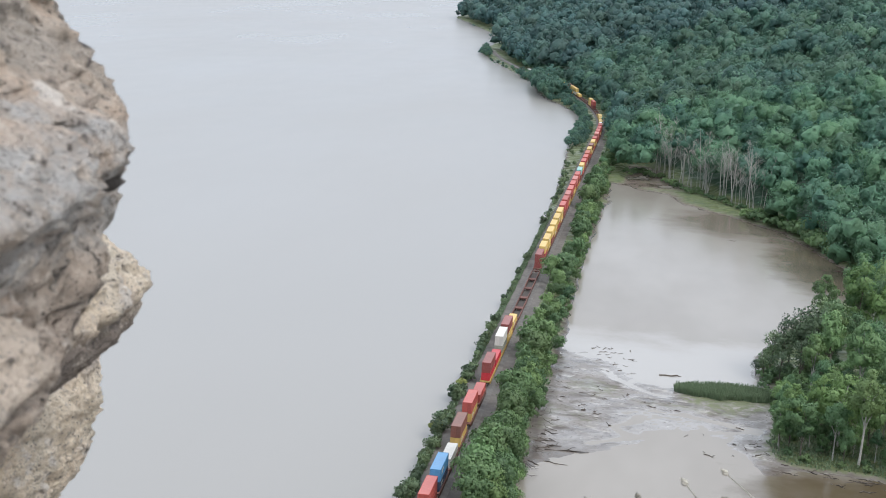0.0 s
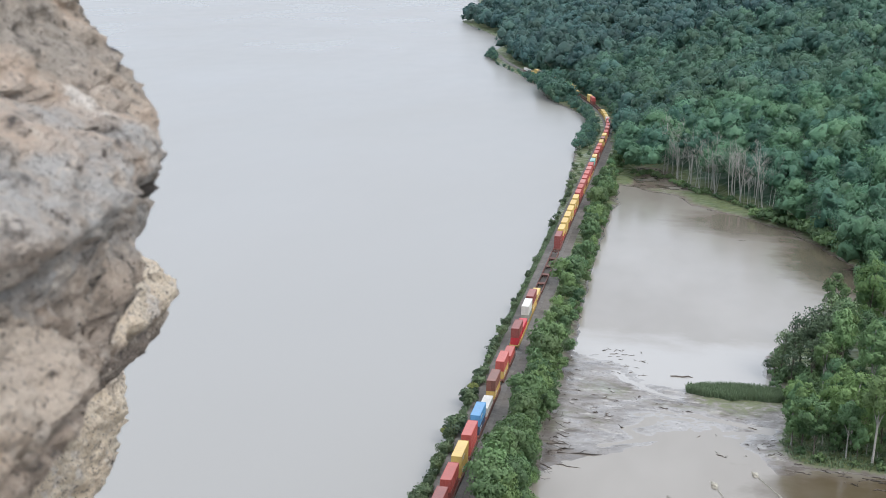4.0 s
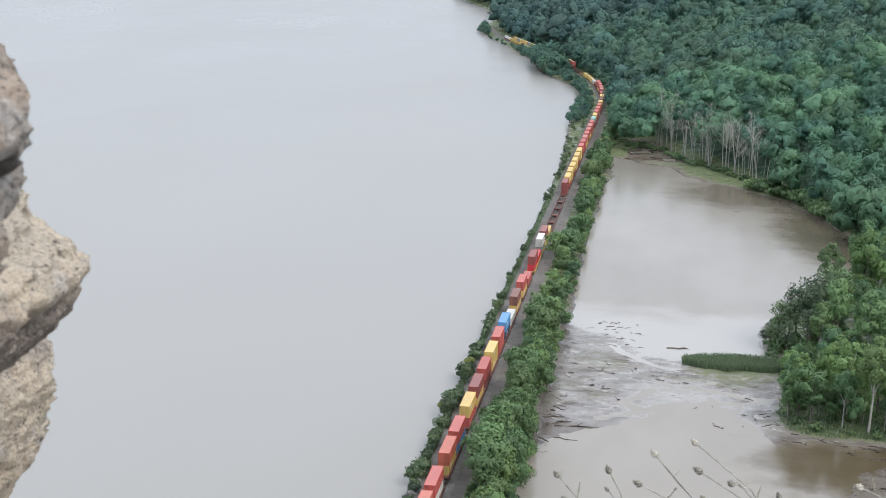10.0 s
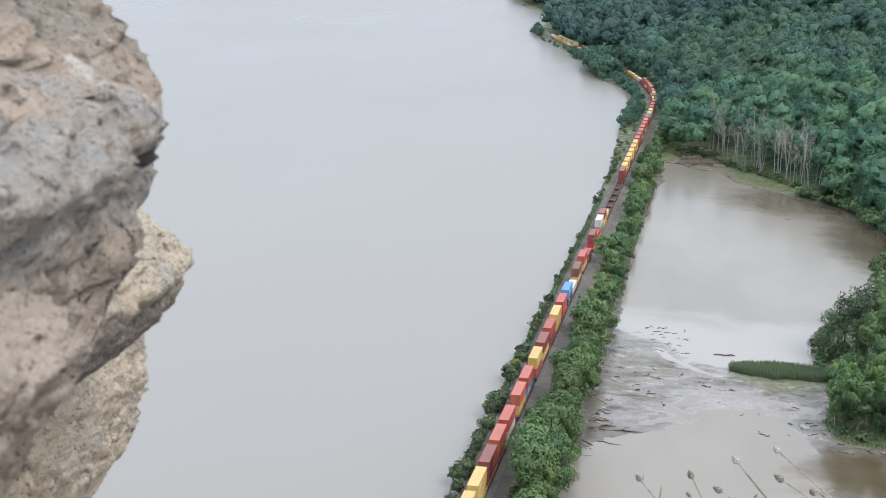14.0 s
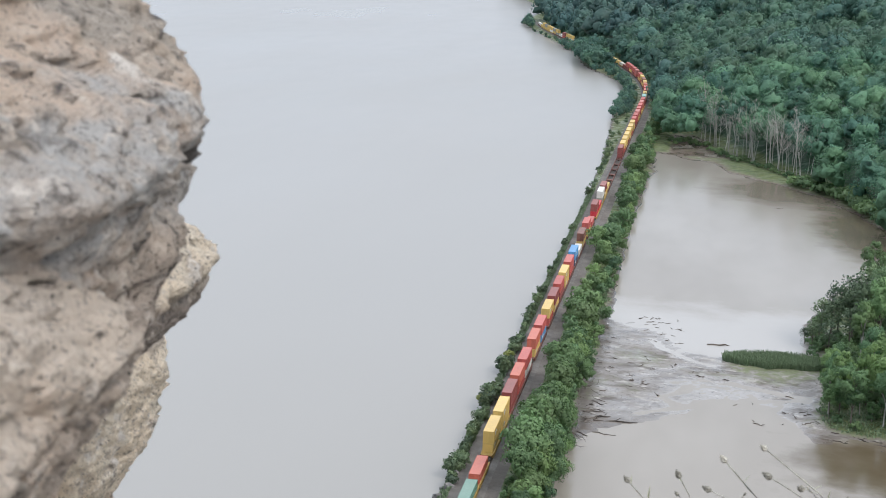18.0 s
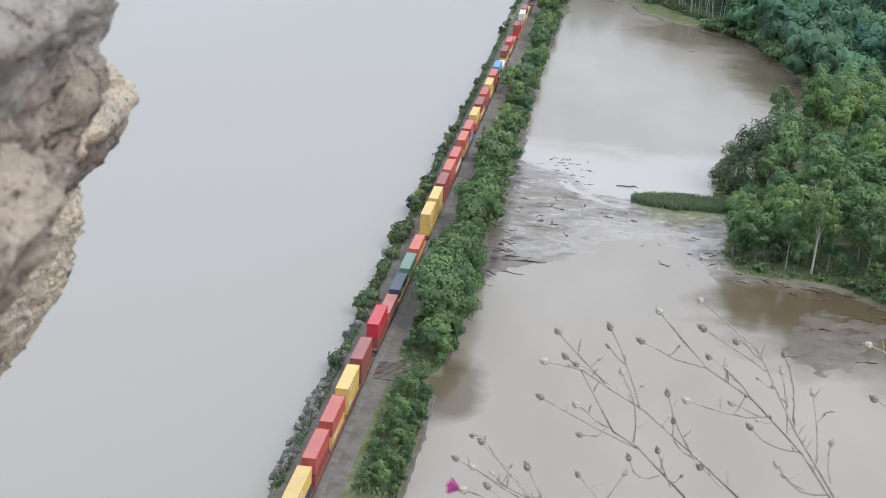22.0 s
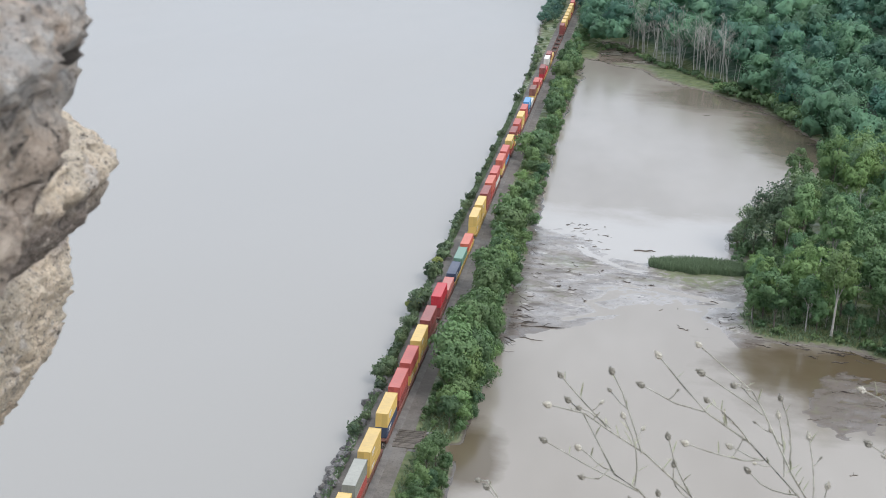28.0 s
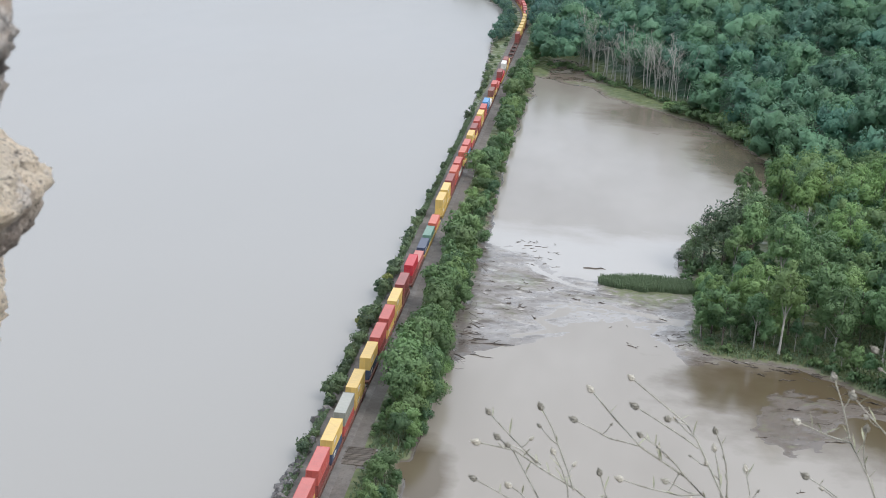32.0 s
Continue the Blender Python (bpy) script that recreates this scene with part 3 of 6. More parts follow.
def sheet(name, xs, ys, z, material, label):
    gx, gy = np.meshgrid(xs, ys)
    idx = np.arange(gx.size).reshape(gx.shape)
    f = np.stack([idx[:-1, :-1], idx[:-1, 1:], idx[1:, 1:], idx[1:, :-1]], -1).reshape(-1, 4)
    me = array_mesh(name, np.stack([gx, gy, np.full(gx.shape, z)], -1).reshape(-1, 3), f, material)
    return tagged(new(name, me), label, "water", kind="structure")


def swept(name, profile, material, y0, y1, step, parent=None, label="", z=0.0):
    """A profile of (u, z) swept along the railway line."""
    ys = np.arange(y0, y1 + step, step)
    tx = track_x(ys)
    v = [(tx[i] + u, y, w + z) for i, y in enumerate(ys) for u, w in profile]
    k = len(profile)
    f = [(i * k + j, i * k + j + 1, (i + 1) * k + j + 1, (i + 1) * k + j) for i in range(len(ys) - 1) for j in range(k - 1)]
    me = array_mesh(name, v, f, material)
    ob = new(name, me)
    ob.parent = parent
    return tagged(ob, label)


build_ground()
sheet("water", np.linspace(-5000, -44, 40), np.linspace(60, 5000, 40), 0.0, RIVER, "wide pale grey river under an overcast sky")
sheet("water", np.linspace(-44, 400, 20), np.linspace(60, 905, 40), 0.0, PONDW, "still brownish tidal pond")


def build_railway():
    bed = tagged(swept("road", [(-6.2, 1.2), (-4.6, 1.86), (-3.6, 1.92), (4.9, 1.92), (5.8, 1.68)], TRACKBED, 232, 1000, 4), "grey gravel service road beside the railway", "road", kind="structure")
    track = tagged(new("railway_track"), "single railway track on grey ballast", "track", kind="structure")
    swept("ballast", [(-2.9, 1.9), (-1.7, 2.12), (1.7, 2.12), (2.9, 1.9)], BALLAST, 232, 1720, 4, track)
    for s in (-0.75, 0.75):
        swept("rail", [(s - 0.07, 2.12), (s - 0.035, 2.15), (s - 0.035, 2.3), (s + 0.035, 2.3), (s + 0.035, 2.15), (s + 0.07, 2.12)], STEEL, 232, 1720, 4, track, "worn steel rail")
    bm = bmesh.new()
    box(bm, -1.3, 1.3, -0.12, 0.12, 2.04, 2.18)
    me = bm_mesh("sleeper", bm, TIMBER)
    for i in range(280):
        y = 236 + i * 0.62
        child("sleeper", me, track, m=Matrix.Translation((-44.7, y, 0)))
    # open timber deck where a creek runs under the line
    deck = tagged(new("timber_bridge_deck"), "weathered open timber deck over a narrow creek", "bridge")
    bm = bmesh.new()
    box(bm, 2.2, 7.6, -0.22, 0.22, 1.8, 2.05)
    me = bm_mesh("plank", bm, DECK)
    for i in range(15):
        child("plank", me, deck, m=Matrix.Translation((-44.7 + random.uniform(-0.3, 0.3), 288.2 + i * 0.62, random.uniform(-0.03, 0.03))))
    bm = bmesh.new()
    for u in (3.0, 5.4, 7.8):
        box(bm, u - 0.2, u + 0.2, 286.5, 298.5, 1.3, 1.8)
    child("girder", bm_mesh("girder", bm, TIMBER), deck, m=Matrix.Translation((-44.7, 0, 0)))
    for y in (287.6, 297.4):
        bm = bmesh.new()
        box(bm, 2.0, 10.0, y - 0.5, y + 0.5, -1.5, 1.72, 0.1)
        child("abutment", bm_mesh("abutment", bm, RIPRAP), deck, "dark stone abutment", Matrix.Translation((-44.7, 0, 0)))


build_railway()


# ---- trees ----
def icosphere(level):
    bm = bmesh.new()
    bmesh.ops.create_icosphere(bm, subdivisions=level, radius=1)
    v, f = np.array([v.co[:] for v in bm.verts]), np.array([[v.index for v in f.verts] for f in bm.faces])
    bm.free()
    return v, f


BALL, LUMP = icosphere(1), icosphere(2)


def lobed_crown(rng, h, r, base, n, leaf, lobes, body=0.66, sub=5, even=0.0, ball=BALL):
    """Leaf sprays over a crown of a few large boughs, each of several clumps, between base*h and h; gives the corners of the sprays,
    of the bodies inside, the boughs' centres and the shading normals, which follow the clumps so that foliage looks soft."""
    z0, zr = h * base, h * (1 - base) / 2
    mid = np.array((0, 0, z0 + zr))

    def around(m, low):
        k = np.arange(m)
        up = np.clip(1 - (1 - low) * (k + 0.5) / m + 0.15 * rng.normal(size=m), low, 1)
        turn = 2.39996 * k + 0.45 * rng.normal(size=m) + 6.28 * rng.random()
        return np.stack([np.sqrt(1 - up ** 2) * np.cos(turn), np.sqrt(1 - up ** 2) * np.sin(turn), up], 1)

    bough = around(lobes, -0.75) * (0.42 + 0.3 * rng.random(lobes))[:, None] * (r, r, zr) + mid
    wide = min(r, 1.25 * zr) * (0.36 + 0.2 * rng.random(lobes)) * (8 / lobes) ** 0.33
    out = np.concatenate([around(sub, -0.45) for k in range(lobes)])
    of = np.repeat(np.arange(lobes), sub)
    c = bough[of] + out * (wide[of] * (0.5 + 0.4 * rng.random(lobes * sub)))[:, None] * (1, 1, 0.85)
    rl = wide[of] * (0.4 + 0.28 * rng.random(lobes * sub)) * (5 / sub) ** 0.3
    k = rng.choice(lobes * sub, size=n, p=rl ** 2 / (rl ** 2).sum())
    d = rng.normal(size=(n, 3))
    d[:, 2] += 0.5
    d /= np.linalg.norm(d, axis=1)[:, None]
    p = c[k] + d * (1, 1, 0.82) * (rl[k] * (0.62 + 0.5 * rng.random(n) + 0.35 * rng.random(n) ** 4))[:, None]
    apart = np.linalg.norm(p[:, None] - c[None], axis=2) / rl[None]
    apart[np.arange(n), k] = 9
    keep = apart.min(1) > 0.55
    p, d, k = p[keep], d[keep], k[keep]
    n = len(p)
    soft = (0.35 - 0.2 * even) * d + (0.4 - 0.1 * even) * (p - bough[of[k]]) / wide[of[k]][:, None] + 0.6 * (p - mid) / (r, r, zr)
    soft /= np.linalg.norm(soft, axis=1)[:, None]
    nrm = soft + rng.normal(size=(n, 3)) * (0.4 - 0.15 * even)
    nrm /= np.linalg.norm(nrm, axis=1)[:, None]
    nrm *= np.where((nrm * soft).sum(1) < 0, -1, 1)[:, None]
    t = np.cross(nrm, rng.normal(size=(n, 3)))
    t /= np.linalg.norm(t, axis=1)[:, None] + 1e-9
    b = np.cross(nrm, t)
    s = (leaf * (0.6 + 0.8 * rng.random(n)))[:, None]
    q = np.stack([p - t * s, p - b * s * 0.7 - nrm * s * 0.1, p + t * s * 0.9 - nrm * s * 0.15, p + b * s * 0.7], 1).reshape(-1, 3)
    # a body of foliage inside each bough, so that the crown is dense
    shape = ball[0]
    bumps = 1 + (0.16 if len(shape) < 20 else 0.3) * rng.normal(size=(lobes, len(shape), 1))
    inner = (bough[:, None] + shape[None] * bumps * (wide * body * 0.66)[:, None, None]).reshape(-1, 3)
    round_ = 0.5 * np.tile(shape, (lobes, 1)) + 0.55 * (inner - mid) / (r, r, zr) + 0.3 * rng.normal(size=(len(inner), 3))
    return q, inner, bough, np.repeat(soft + (0.3 - 0.15 * even) * (nrm - soft), 4, 0), round_


def crown_mesh(name, quads, bodies, leaves, normals, own=None, ball=BALL):
    """Leaf sprays and the bodies under them in one mesh; normals: of both, in that order; own: a number for each tree."""
    q, s = np.concatenate(quads), np.concatenate(bodies)
    m, sides = len(ball[0]), len(ball[1])
    tri = (ball[1][None] + m * np.arange(len(s) // m)[:, None, None]).reshape(-1, 3) + len(q)
    quad = np.arange(len(q)).reshape(-1, 4)
    me = array_mesh(name, np.concatenate([q, s]), np.concatenate([quad[:, [0, 1, 2]], quad[:, [0, 2, 3]], tri]), leaves, True)
    if own is not None:
        each = np.concatenate([np.repeat([v for v, k in zip(own, quads)], [len(k) // 4 for k in quads])] * 2 + [np.repeat(own, [len(k) // m * sides for k in bodies])])
        half = len(quad)
        each[:half] = each[half:2 * half]
        me.attributes.new("own", "FLOAT", "FACE").data.foreach_set("value", each.astype(np.float32))
    nv = np.concatenate(normals)
    nv /= np.linalg.norm(nv, axis=1)[:, None] + 1e-9
    me.normals_split_custom_set_from_vertices(nv.tolist())
    return me


def tree_meshes(kind, seed, h, r, lobes, count, leaf, base, leaves, bark, limbs=7, body=0.58):
    rng = np.random.default_rng(seed)
    q, inner, cl, nq, ni = lobed_crown(rng, h, r, base, count, leaf, lobes, body)
    crown = crown_mesh(kind + "_crown", [q], [inner], leaves, [nq, ni])
    lean = rng.normal(size=2) * 0.04 * h
    tr = h * 0.01 + 0.03
    pts = [(lean[0] * s * s, lean[1] * s * s, h * 0.85 * s - 0.4 * (s == 0)) for s in (0, 0.15, 0.35, 0.6, 0.8, 1)]
    tubes = [tube(pts, [tr * 1.3, tr, tr * 0.85, tr * 0.6, tr * 0.4, tr * 0.12], 7)]
    far = cl[np.argsort(-cl[:, 2])][:: max(1, lobes // limbs)]
    for c in far:
        s = np.clip(c[2] / (h * 0.85) - 0.25, 0.18, 0.8)
        a = Vector((lean[0] * s * s, lean[1] * s * s, h * 0.85 * s))
        e = Vector(c)
        mid = a.lerp(e, 0.55) + Vector((0, 0, 0.08 * h * (rng.random() - 0.3)))
        tubes.append(tube([a, mid, e], [tr * 0.45, tr * 0.28, tr * 0.08], 5))
    return tubes_mesh(kind + "_trunk", tubes, bark), crown


def make_tree(name, meshes, label, category="tree", group=""):
    ob = tagged(new(name), label, category, group)
    child("trunk", meshes[0], ob)
    child("crown", meshes[1], ob)
    return ob


def plant_trees(protos, spots, rng):
    """Copies of the prototypes at (x, y, scale) spots on the ground; each prototype itself takes a spot."""
    used = set()
    for x, y, s in spots:
        k = int(rng.integers(len(protos)))
        z = float(height(x, y)) - 0.1
        m = Matrix.LocRotScale((x, y, z), Euler((rng.normal() * 0.03, rng.normal() * 0.03, rng.random() * 6.28)), (s, s, s * (0.9 + 0.25 * rng.random())))
        if k not in used:
            used.add(k)
            protos[k].matrix_basis = m
        else:
            c = copy_thing(protos[k], m)
            c.matrix_basis = m
    for k, p in enumerate(protos):
        if k not in used:
            x, y, s = spots[k % len(spots)]
            p.matrix_basis = Matrix.Translation((x + 1.2, y + 1.5, float(height(x + 1.2, y + 1.5)) - 0.1))


def bank_trees():
    rng = np.random.default_rng(11)
    label = "leafy green broadleaf tree on the railway bank"
    near = [make_tree("bank_tree", tree_meshes("bank_tree", 20 + i, (10.5, 9.2, 11.5, 10.0, 8.6)[i], 3.5, 8, 3000, 0.23, (0.05, 0.02, 0.16, 0.1, 0.02)[i], (LEAF_STRIP, LEAF_POINT, LEAF_STRIP, LEAF_STRIP, LEAF_POINT)[i], BARK, 9), label, group="trees along the railway") for i in range(5)]
    spots = [(-33.4, 243, 0.55), (-32.2, 247, 0.5), (-33.6, 251, 0.5), (-32.3, 256, 0.6), (-33.4, 262, 0.55), (-33.8, 268, 0.6), (-32.3, 271, 0.5), (-33.8, 277, 0.65), (-32.6, 281, 0.7), (-33.6, 283.5, 0.5),
             (-32.6, 301.5, 0.75), (-30.8, 305, 0.9), (-34, 309, 0.85), (-31.5, 312, 1.05), (-34.4, 316, 1.1), (-31.8, 320, 1.3), (-34.6, 322, 1.5), (-34.2, 329, 1.6), (-31, 330, 1.35), (-34, 337, 1.6), (-30.9, 339, 1.3), (-33.8, 345, 1.45), (-31, 348, 1.0), (-34, 353, 1.1), (-29.2, 315, 0.75), (-29, 324, 0.85), (-28.6, 332, 0.9), (-28.8, 341, 0.9), (-28.8, 350, 0.7)]
    for y in np.arange(240, 352, 2.6):  # low growth beside the road and down to the water
        if not 286 < y < 299:
            spots.append(((-37.4 if y > 300 else -35.6) + rng.normal() * 0.5, y, 0.2 + 0.12 * rng.random()))
            spots.append(((-29.9 if y > 300 else -31.0) + rng.normal() * 0.5, y + 1.2, 0.26 + 0.18 * rng.random()))
    for y in np.arange(350, 425, 3.6):
        k = float(vnoise(y / 11.0, 1.0, 6))
        spots.append((-33.2 + rng.normal() * 1.4, y, 0.55 + 1.0 * k))
        if rng.random() < 0.5:
            spots.append((-29.6 + rng.normal() * 0.8, y + 1.5, 0.45 + 0.35 * rng.random()))
    plant_trees(near, spots, rng)
    mid = [make_tree("bank_tree", tree_meshes("bank_tree_b", 40 + i, (9.5, 8.0, 11, 9, 7.4)[i], 3.5, 7, 1200, 0.36, 0.03, (LEAF_STRIP, LEAF_STRIP, LEAF_POINT, LEAF_STRIP, LEAF_STRIP)[i], BARK, 6), label, group="trees along the railway") for i in range(5)]
    spots = []
    for y in np.arange(426, 920, 4.4):
        big = 0.3 + 0.95 * float(vnoise(y / 15.0, 3.0, 5))
        spots.append((-34.4 + rng.normal() * 1.5 + (1.2 if big < 0.7 else 0), y + rng.normal(), big * (0.75 + 0.5 * rng.random())))
        if rng.random() < 0.35:
            spots.append((-30.4 + rng.normal() * 0.9, y + 1.5, 0.35 + 0.35 * rng.random()))
    plant_trees(mid, spots, rng)
    word = "dark green shrub on the riverbank"
    shrubs = [make_tree("shrub", tree_meshes("shrub", 60 + i, 3.4 + 0.8 * (i % 2), (1.9, 1.5, 2.3, 1.7)[i], 5, 600, 0.25, 0.0, LEAF_DARK, BARK, 5), word, "shrub", "shrubs along the river") for i in range(4)]
    spots = []
    for y in np.arange(243, 450, 2.0):
        k = float(vnoise(y / 7.0, 7.0, 9))
        if k < 0.36 or 254 < y < 292 or (y < 318 and k < 0.6):
            continue
        spots.append((-51.8 + 2.0 * rng.random(), y + rng.normal() * 1.2, (0.2 + 0.85 * k) * (0.5 + 0.8 * rng.random()) + (0.15 if 330 < y < 440 else -0.1)))
    plant_trees(shrubs, spots, rng)
    small = [make_tree("shrub", tree_meshes("shrub_b", 90 + i, 4.2, 1.7 + 0.5 * (i % 2), 4, 260, 0.42, 0.0, LEAF_DARK, BARK, 4), word, "shrub", "shrubs along the river") for i in range(4)]
    spots = []
    for y in np.arange(450, 1060, 3.3):
        k = float(vnoise(y / 8.0, 7.0, 12))
        if k < (0.5 if y < 760 else 0.34):
            continue
        w = float(np.interp(y, RW_Y, RW_X))
        spots.append((float(track_x(y)) - 5.6 - (w - 6.6) * rng.random(), y + rng.normal() * 2, (0.2 + 0.6 * k) * (0.6 + 0.7 * rng.random())))
    plant_trees(small, spots, rng)
    pale = make_tree("shrub", tree_meshes("pale_shrub", 70, 4.6, 2.3, 6, 1100, 0.28, 0.02, LEAF_YELLOW, BARK, 5), "yellow-green bush on the riverbank", "shrub", "shrubs along the river")
    pale.matrix_basis = Matrix.Translation((-51.6, 377, 0.4))
    for x, y, s in ((-51.4, 421, 0.75), (-50.8, 468, 0.6)):
        c = copy_thing(pale, Matrix.Identity(4))
        c.matrix_basis = Matrix.LocRotScale((x, y, 0.3), Euler((0, 0, y)), (s, s, s))
    far = [make_tree("riverside_tree", tree_meshes("far_bank_tree", 80 + i, 9, 4.0, 5, 420, 0.5, 0.05, LEAF_MID_HAZE, BARK, 4), "dark green tree on the far riverbank", group="trees along the far bank") for i in range(4)]
    spots = []
    for y in np.arange(960, 1460, 5.5):
        w = float(np.interp(y, RW_Y, RW_X))
        for k in range(1 + int(w > 13) + int(w > 24)):
            f = rng.random()
            spots.append((float(track_x(y)) - 6.5 - (w - 6.5) * f, y + rng.normal() * 2, (0.5 + 0.45 * rng.random() + 0.3 * f) * (1.5 if 1255 < y < 1375 else 0.72)))
    for y in np.arange(1650, 1760, 6):
        w = float(np.interp(y, RW_Y, RW_X))
        spots += [(float(track_x(y)) - 6 - (w - 6) * rng.random(), y, 0.5 + 0.4 * rng.random()) for k in (0, 1)]
    for y in np.arange(1465, 1650, 17):
        spots.append((float(track_x(y)) - 8.5 - 4 * rng.random(), y, 0.3 + 0.25 * rng.random()))
    for x, y, s in ((-331, 2396, 1.3), (-322, 2380, 0.9), (-312, 2300, 0.7), (-296, 2240, 0.6), (-283, 2210, 0.6)):
        spots.append((x, y, s))
    plant_trees(far, spots, rng)


def point_trees():
    """The wooded point beyond the mud flats."""
    rng = np.random.default_rng(5)
    protos = [make_tree("point_tree", tree_meshes("point_tree", 100 + i, (20, 23, 18, 25, 21, 17, 22, 19)[i], (5.4, 5.0, 5.6, 5.2, 6.0, 4.6, 4.4, 6.2)[i], 9, 4200, 0.29, (0.1, 0.26, 0.2, 0.3, 0.14, 0.2, 0.3, 0.12)[i], LEAF_POINT, PALEBARK if i % 2 else BARK, 9), "tall leafy green tree on the wooded point", group="trees on the point") for i in range(8)]
    airy = [make_tree("point_tree", tree_meshes("airy_tree", 150 + i, 17, 4.7, 13, 1500, 0.27, 0.14, LEAF_DARK, BARK, 13, 0.2), "slender tree with thin open foliage at the tip of the point", group="trees on the point") for i in range(3)]
    plant_trees(airy, [(31.5, 466, 0.4), (33.5, 463, 0.62), (35.5, 468, 0.8), (38.5, 464, 0.95), (41, 470, 1.15), (44.5, 464, 1.3), (48, 472, 1.5), (52, 480, 1.5), (37.5, 455, 0.7), (43, 454, 0.9), (50, 462, 1.3)], rng)
    bright = [make_tree("point_tree", tree_meshes("bright_tree", 170 + i, (23, 26, 21)[i], (6.0, 6.6, 5.6)[i], 8, 4200, 0.3, 0.16, LEAF_BRIGHT, BARK, 8), "tall fresh yellow-green tree on the wooded point", group="trees on the point") for i in range(3)]
    plant_trees(bright, [(64, 508, 1.0), (72, 500, 1.05), (80, 510, 1.1), (89, 502, 1.1), (97, 512, 1.1), (106, 500, 1.15), (115, 508, 1.1), (76, 447, 0.95), (37, 397, 0.62), (44, 404, 0.6), (92, 470, 1.0), (110, 478, 1.05), (122, 494, 1.1)], rng)
    spots = [(53, 474, 1.2)]
    for gy in np.arange(388, 524, 9.8):
        for gx in np.arange(35, 110, 9.8):
            x, y = gx + rng.normal() * 2.4, gy + rng.normal() * 2.4
            if pond_distance(np.array(x), np.array(y)) < 4.0 or (x < 46 and y > 440):
                continue
            dip = math.exp(-(((y - 478) / 14) ** 2)) * float(smooth(x, 48, 58))  # lower growth between the front and the back of the point
            spots.append((x, y, float(0.6 + 0.55 * rng.random() + 0.14 * smooth(x, 40, 90)) * (1 - 0.45 * dip)))
    for x in np.arange(78, 124, 6.5):
        spots.append((x, 367 + rng.normal() * 3 + max(0, 80 - x) * 0.4, 0.45 + 0.3 * rng.random()))
    for x in np.arange(34, 104, 2.6):
        y = float(np.interp(x, (33, 46, 60, 68, 81, 95, 130), (388, 385, 382, 371, 361, 357, 352))) + 2 + 8 * rng.random()
        spots.append((float(x), y, 0.24 + 0.26 * rng.random()))
    for y in np.arange(392, 442, 4.0):
        spots.append((float(np.interp(y, (392, 440), (33.5, 38))) + 1.5 * rng.random(), float(y), 0.3 + 0.3 * rng.random()))
    plant_trees(protos, spots, rng)
    bush = make_tree("shrub", tree_meshes("low_bush", 130, 2.4, 2.2, 5, 420, 0.3, 0.0, LEAF_STRIP, BARK, 4), "low green bush at the water's edge", "shrub", "bushes on the shore")
    bush.matrix_basis = Matrix.Translation((62, 380, 0.5))
    for x, y, s in ((70, 371, 1.1), (78, 362, 1.25), (85, 358, 1.2), (92, 356, 1.4), (55, 383, 0.7), (49, 384, 0.6), (36, 390, 0.8), (34, 398, 0.7), (66, 377, 0.8), (101, 355, 1.3), (41, 386, 0.55), (38, 402, 0.9), (35, 410, 0.8), (33, 447, 0.9), (33.4, 453, 1.1), (34, 459, 0.9), (33.2, 465, 1.0), (34, 472, 1.2), (35.2, 479, 1.0), (37, 488, 1.3), (39, 495, 1.1), (42, 503, 1.3), (46, 515, 1.3), (50, 524, 1.4), (54, 533, 1.2), (60, 545, 1.4), (66, 557, 1.3), (72, 570, 1.4), (77, 582, 1.3)) + tuple((36.5 + 16 * rng.random(), 404 + 66 * rng.random(), 1.0 + 0.9 * rng.random()) for k in range(46)) + tuple((float(x), float(np.interp(x, (-22, -6, 11, 28, 48, 62), (872, 868, 820, 782, 752, 726))) + 4 * rng.normal(), 0.6 + 1.0 * rng.random()) for x in np.arange(-22, 62, 2.4)) + tuple((float(np.interp(y, (560, 600, 644, 675, 718, 752), (74, 85, 79, 68.5, 58.5, 35))) + 1 + abs(2.5 * rng.normal()), float(y), 1.5 + 1.5 * rng.random()) for y in np.arange(562, 752, 4.2)) + tuple((float(x), float(np.interp(x, (36, 48, 60, 68, 81, 95, 130), (386, 385, 382, 371, 361, 357, 352))) + abs(5 * rng.normal()), 0.4 + 0.8 * rng.random()) for x in np.concatenate([np.arange(40, 70, 5), np.arange(70, 126, 2.2)])):
        c = copy_thing(bush, Matrix.Identity(4))
        c.matrix_basis = Matrix.LocRotScale((x, y, float(height(x, y)) - 0.1), Euler((0, 0, x)), (s, s, s))


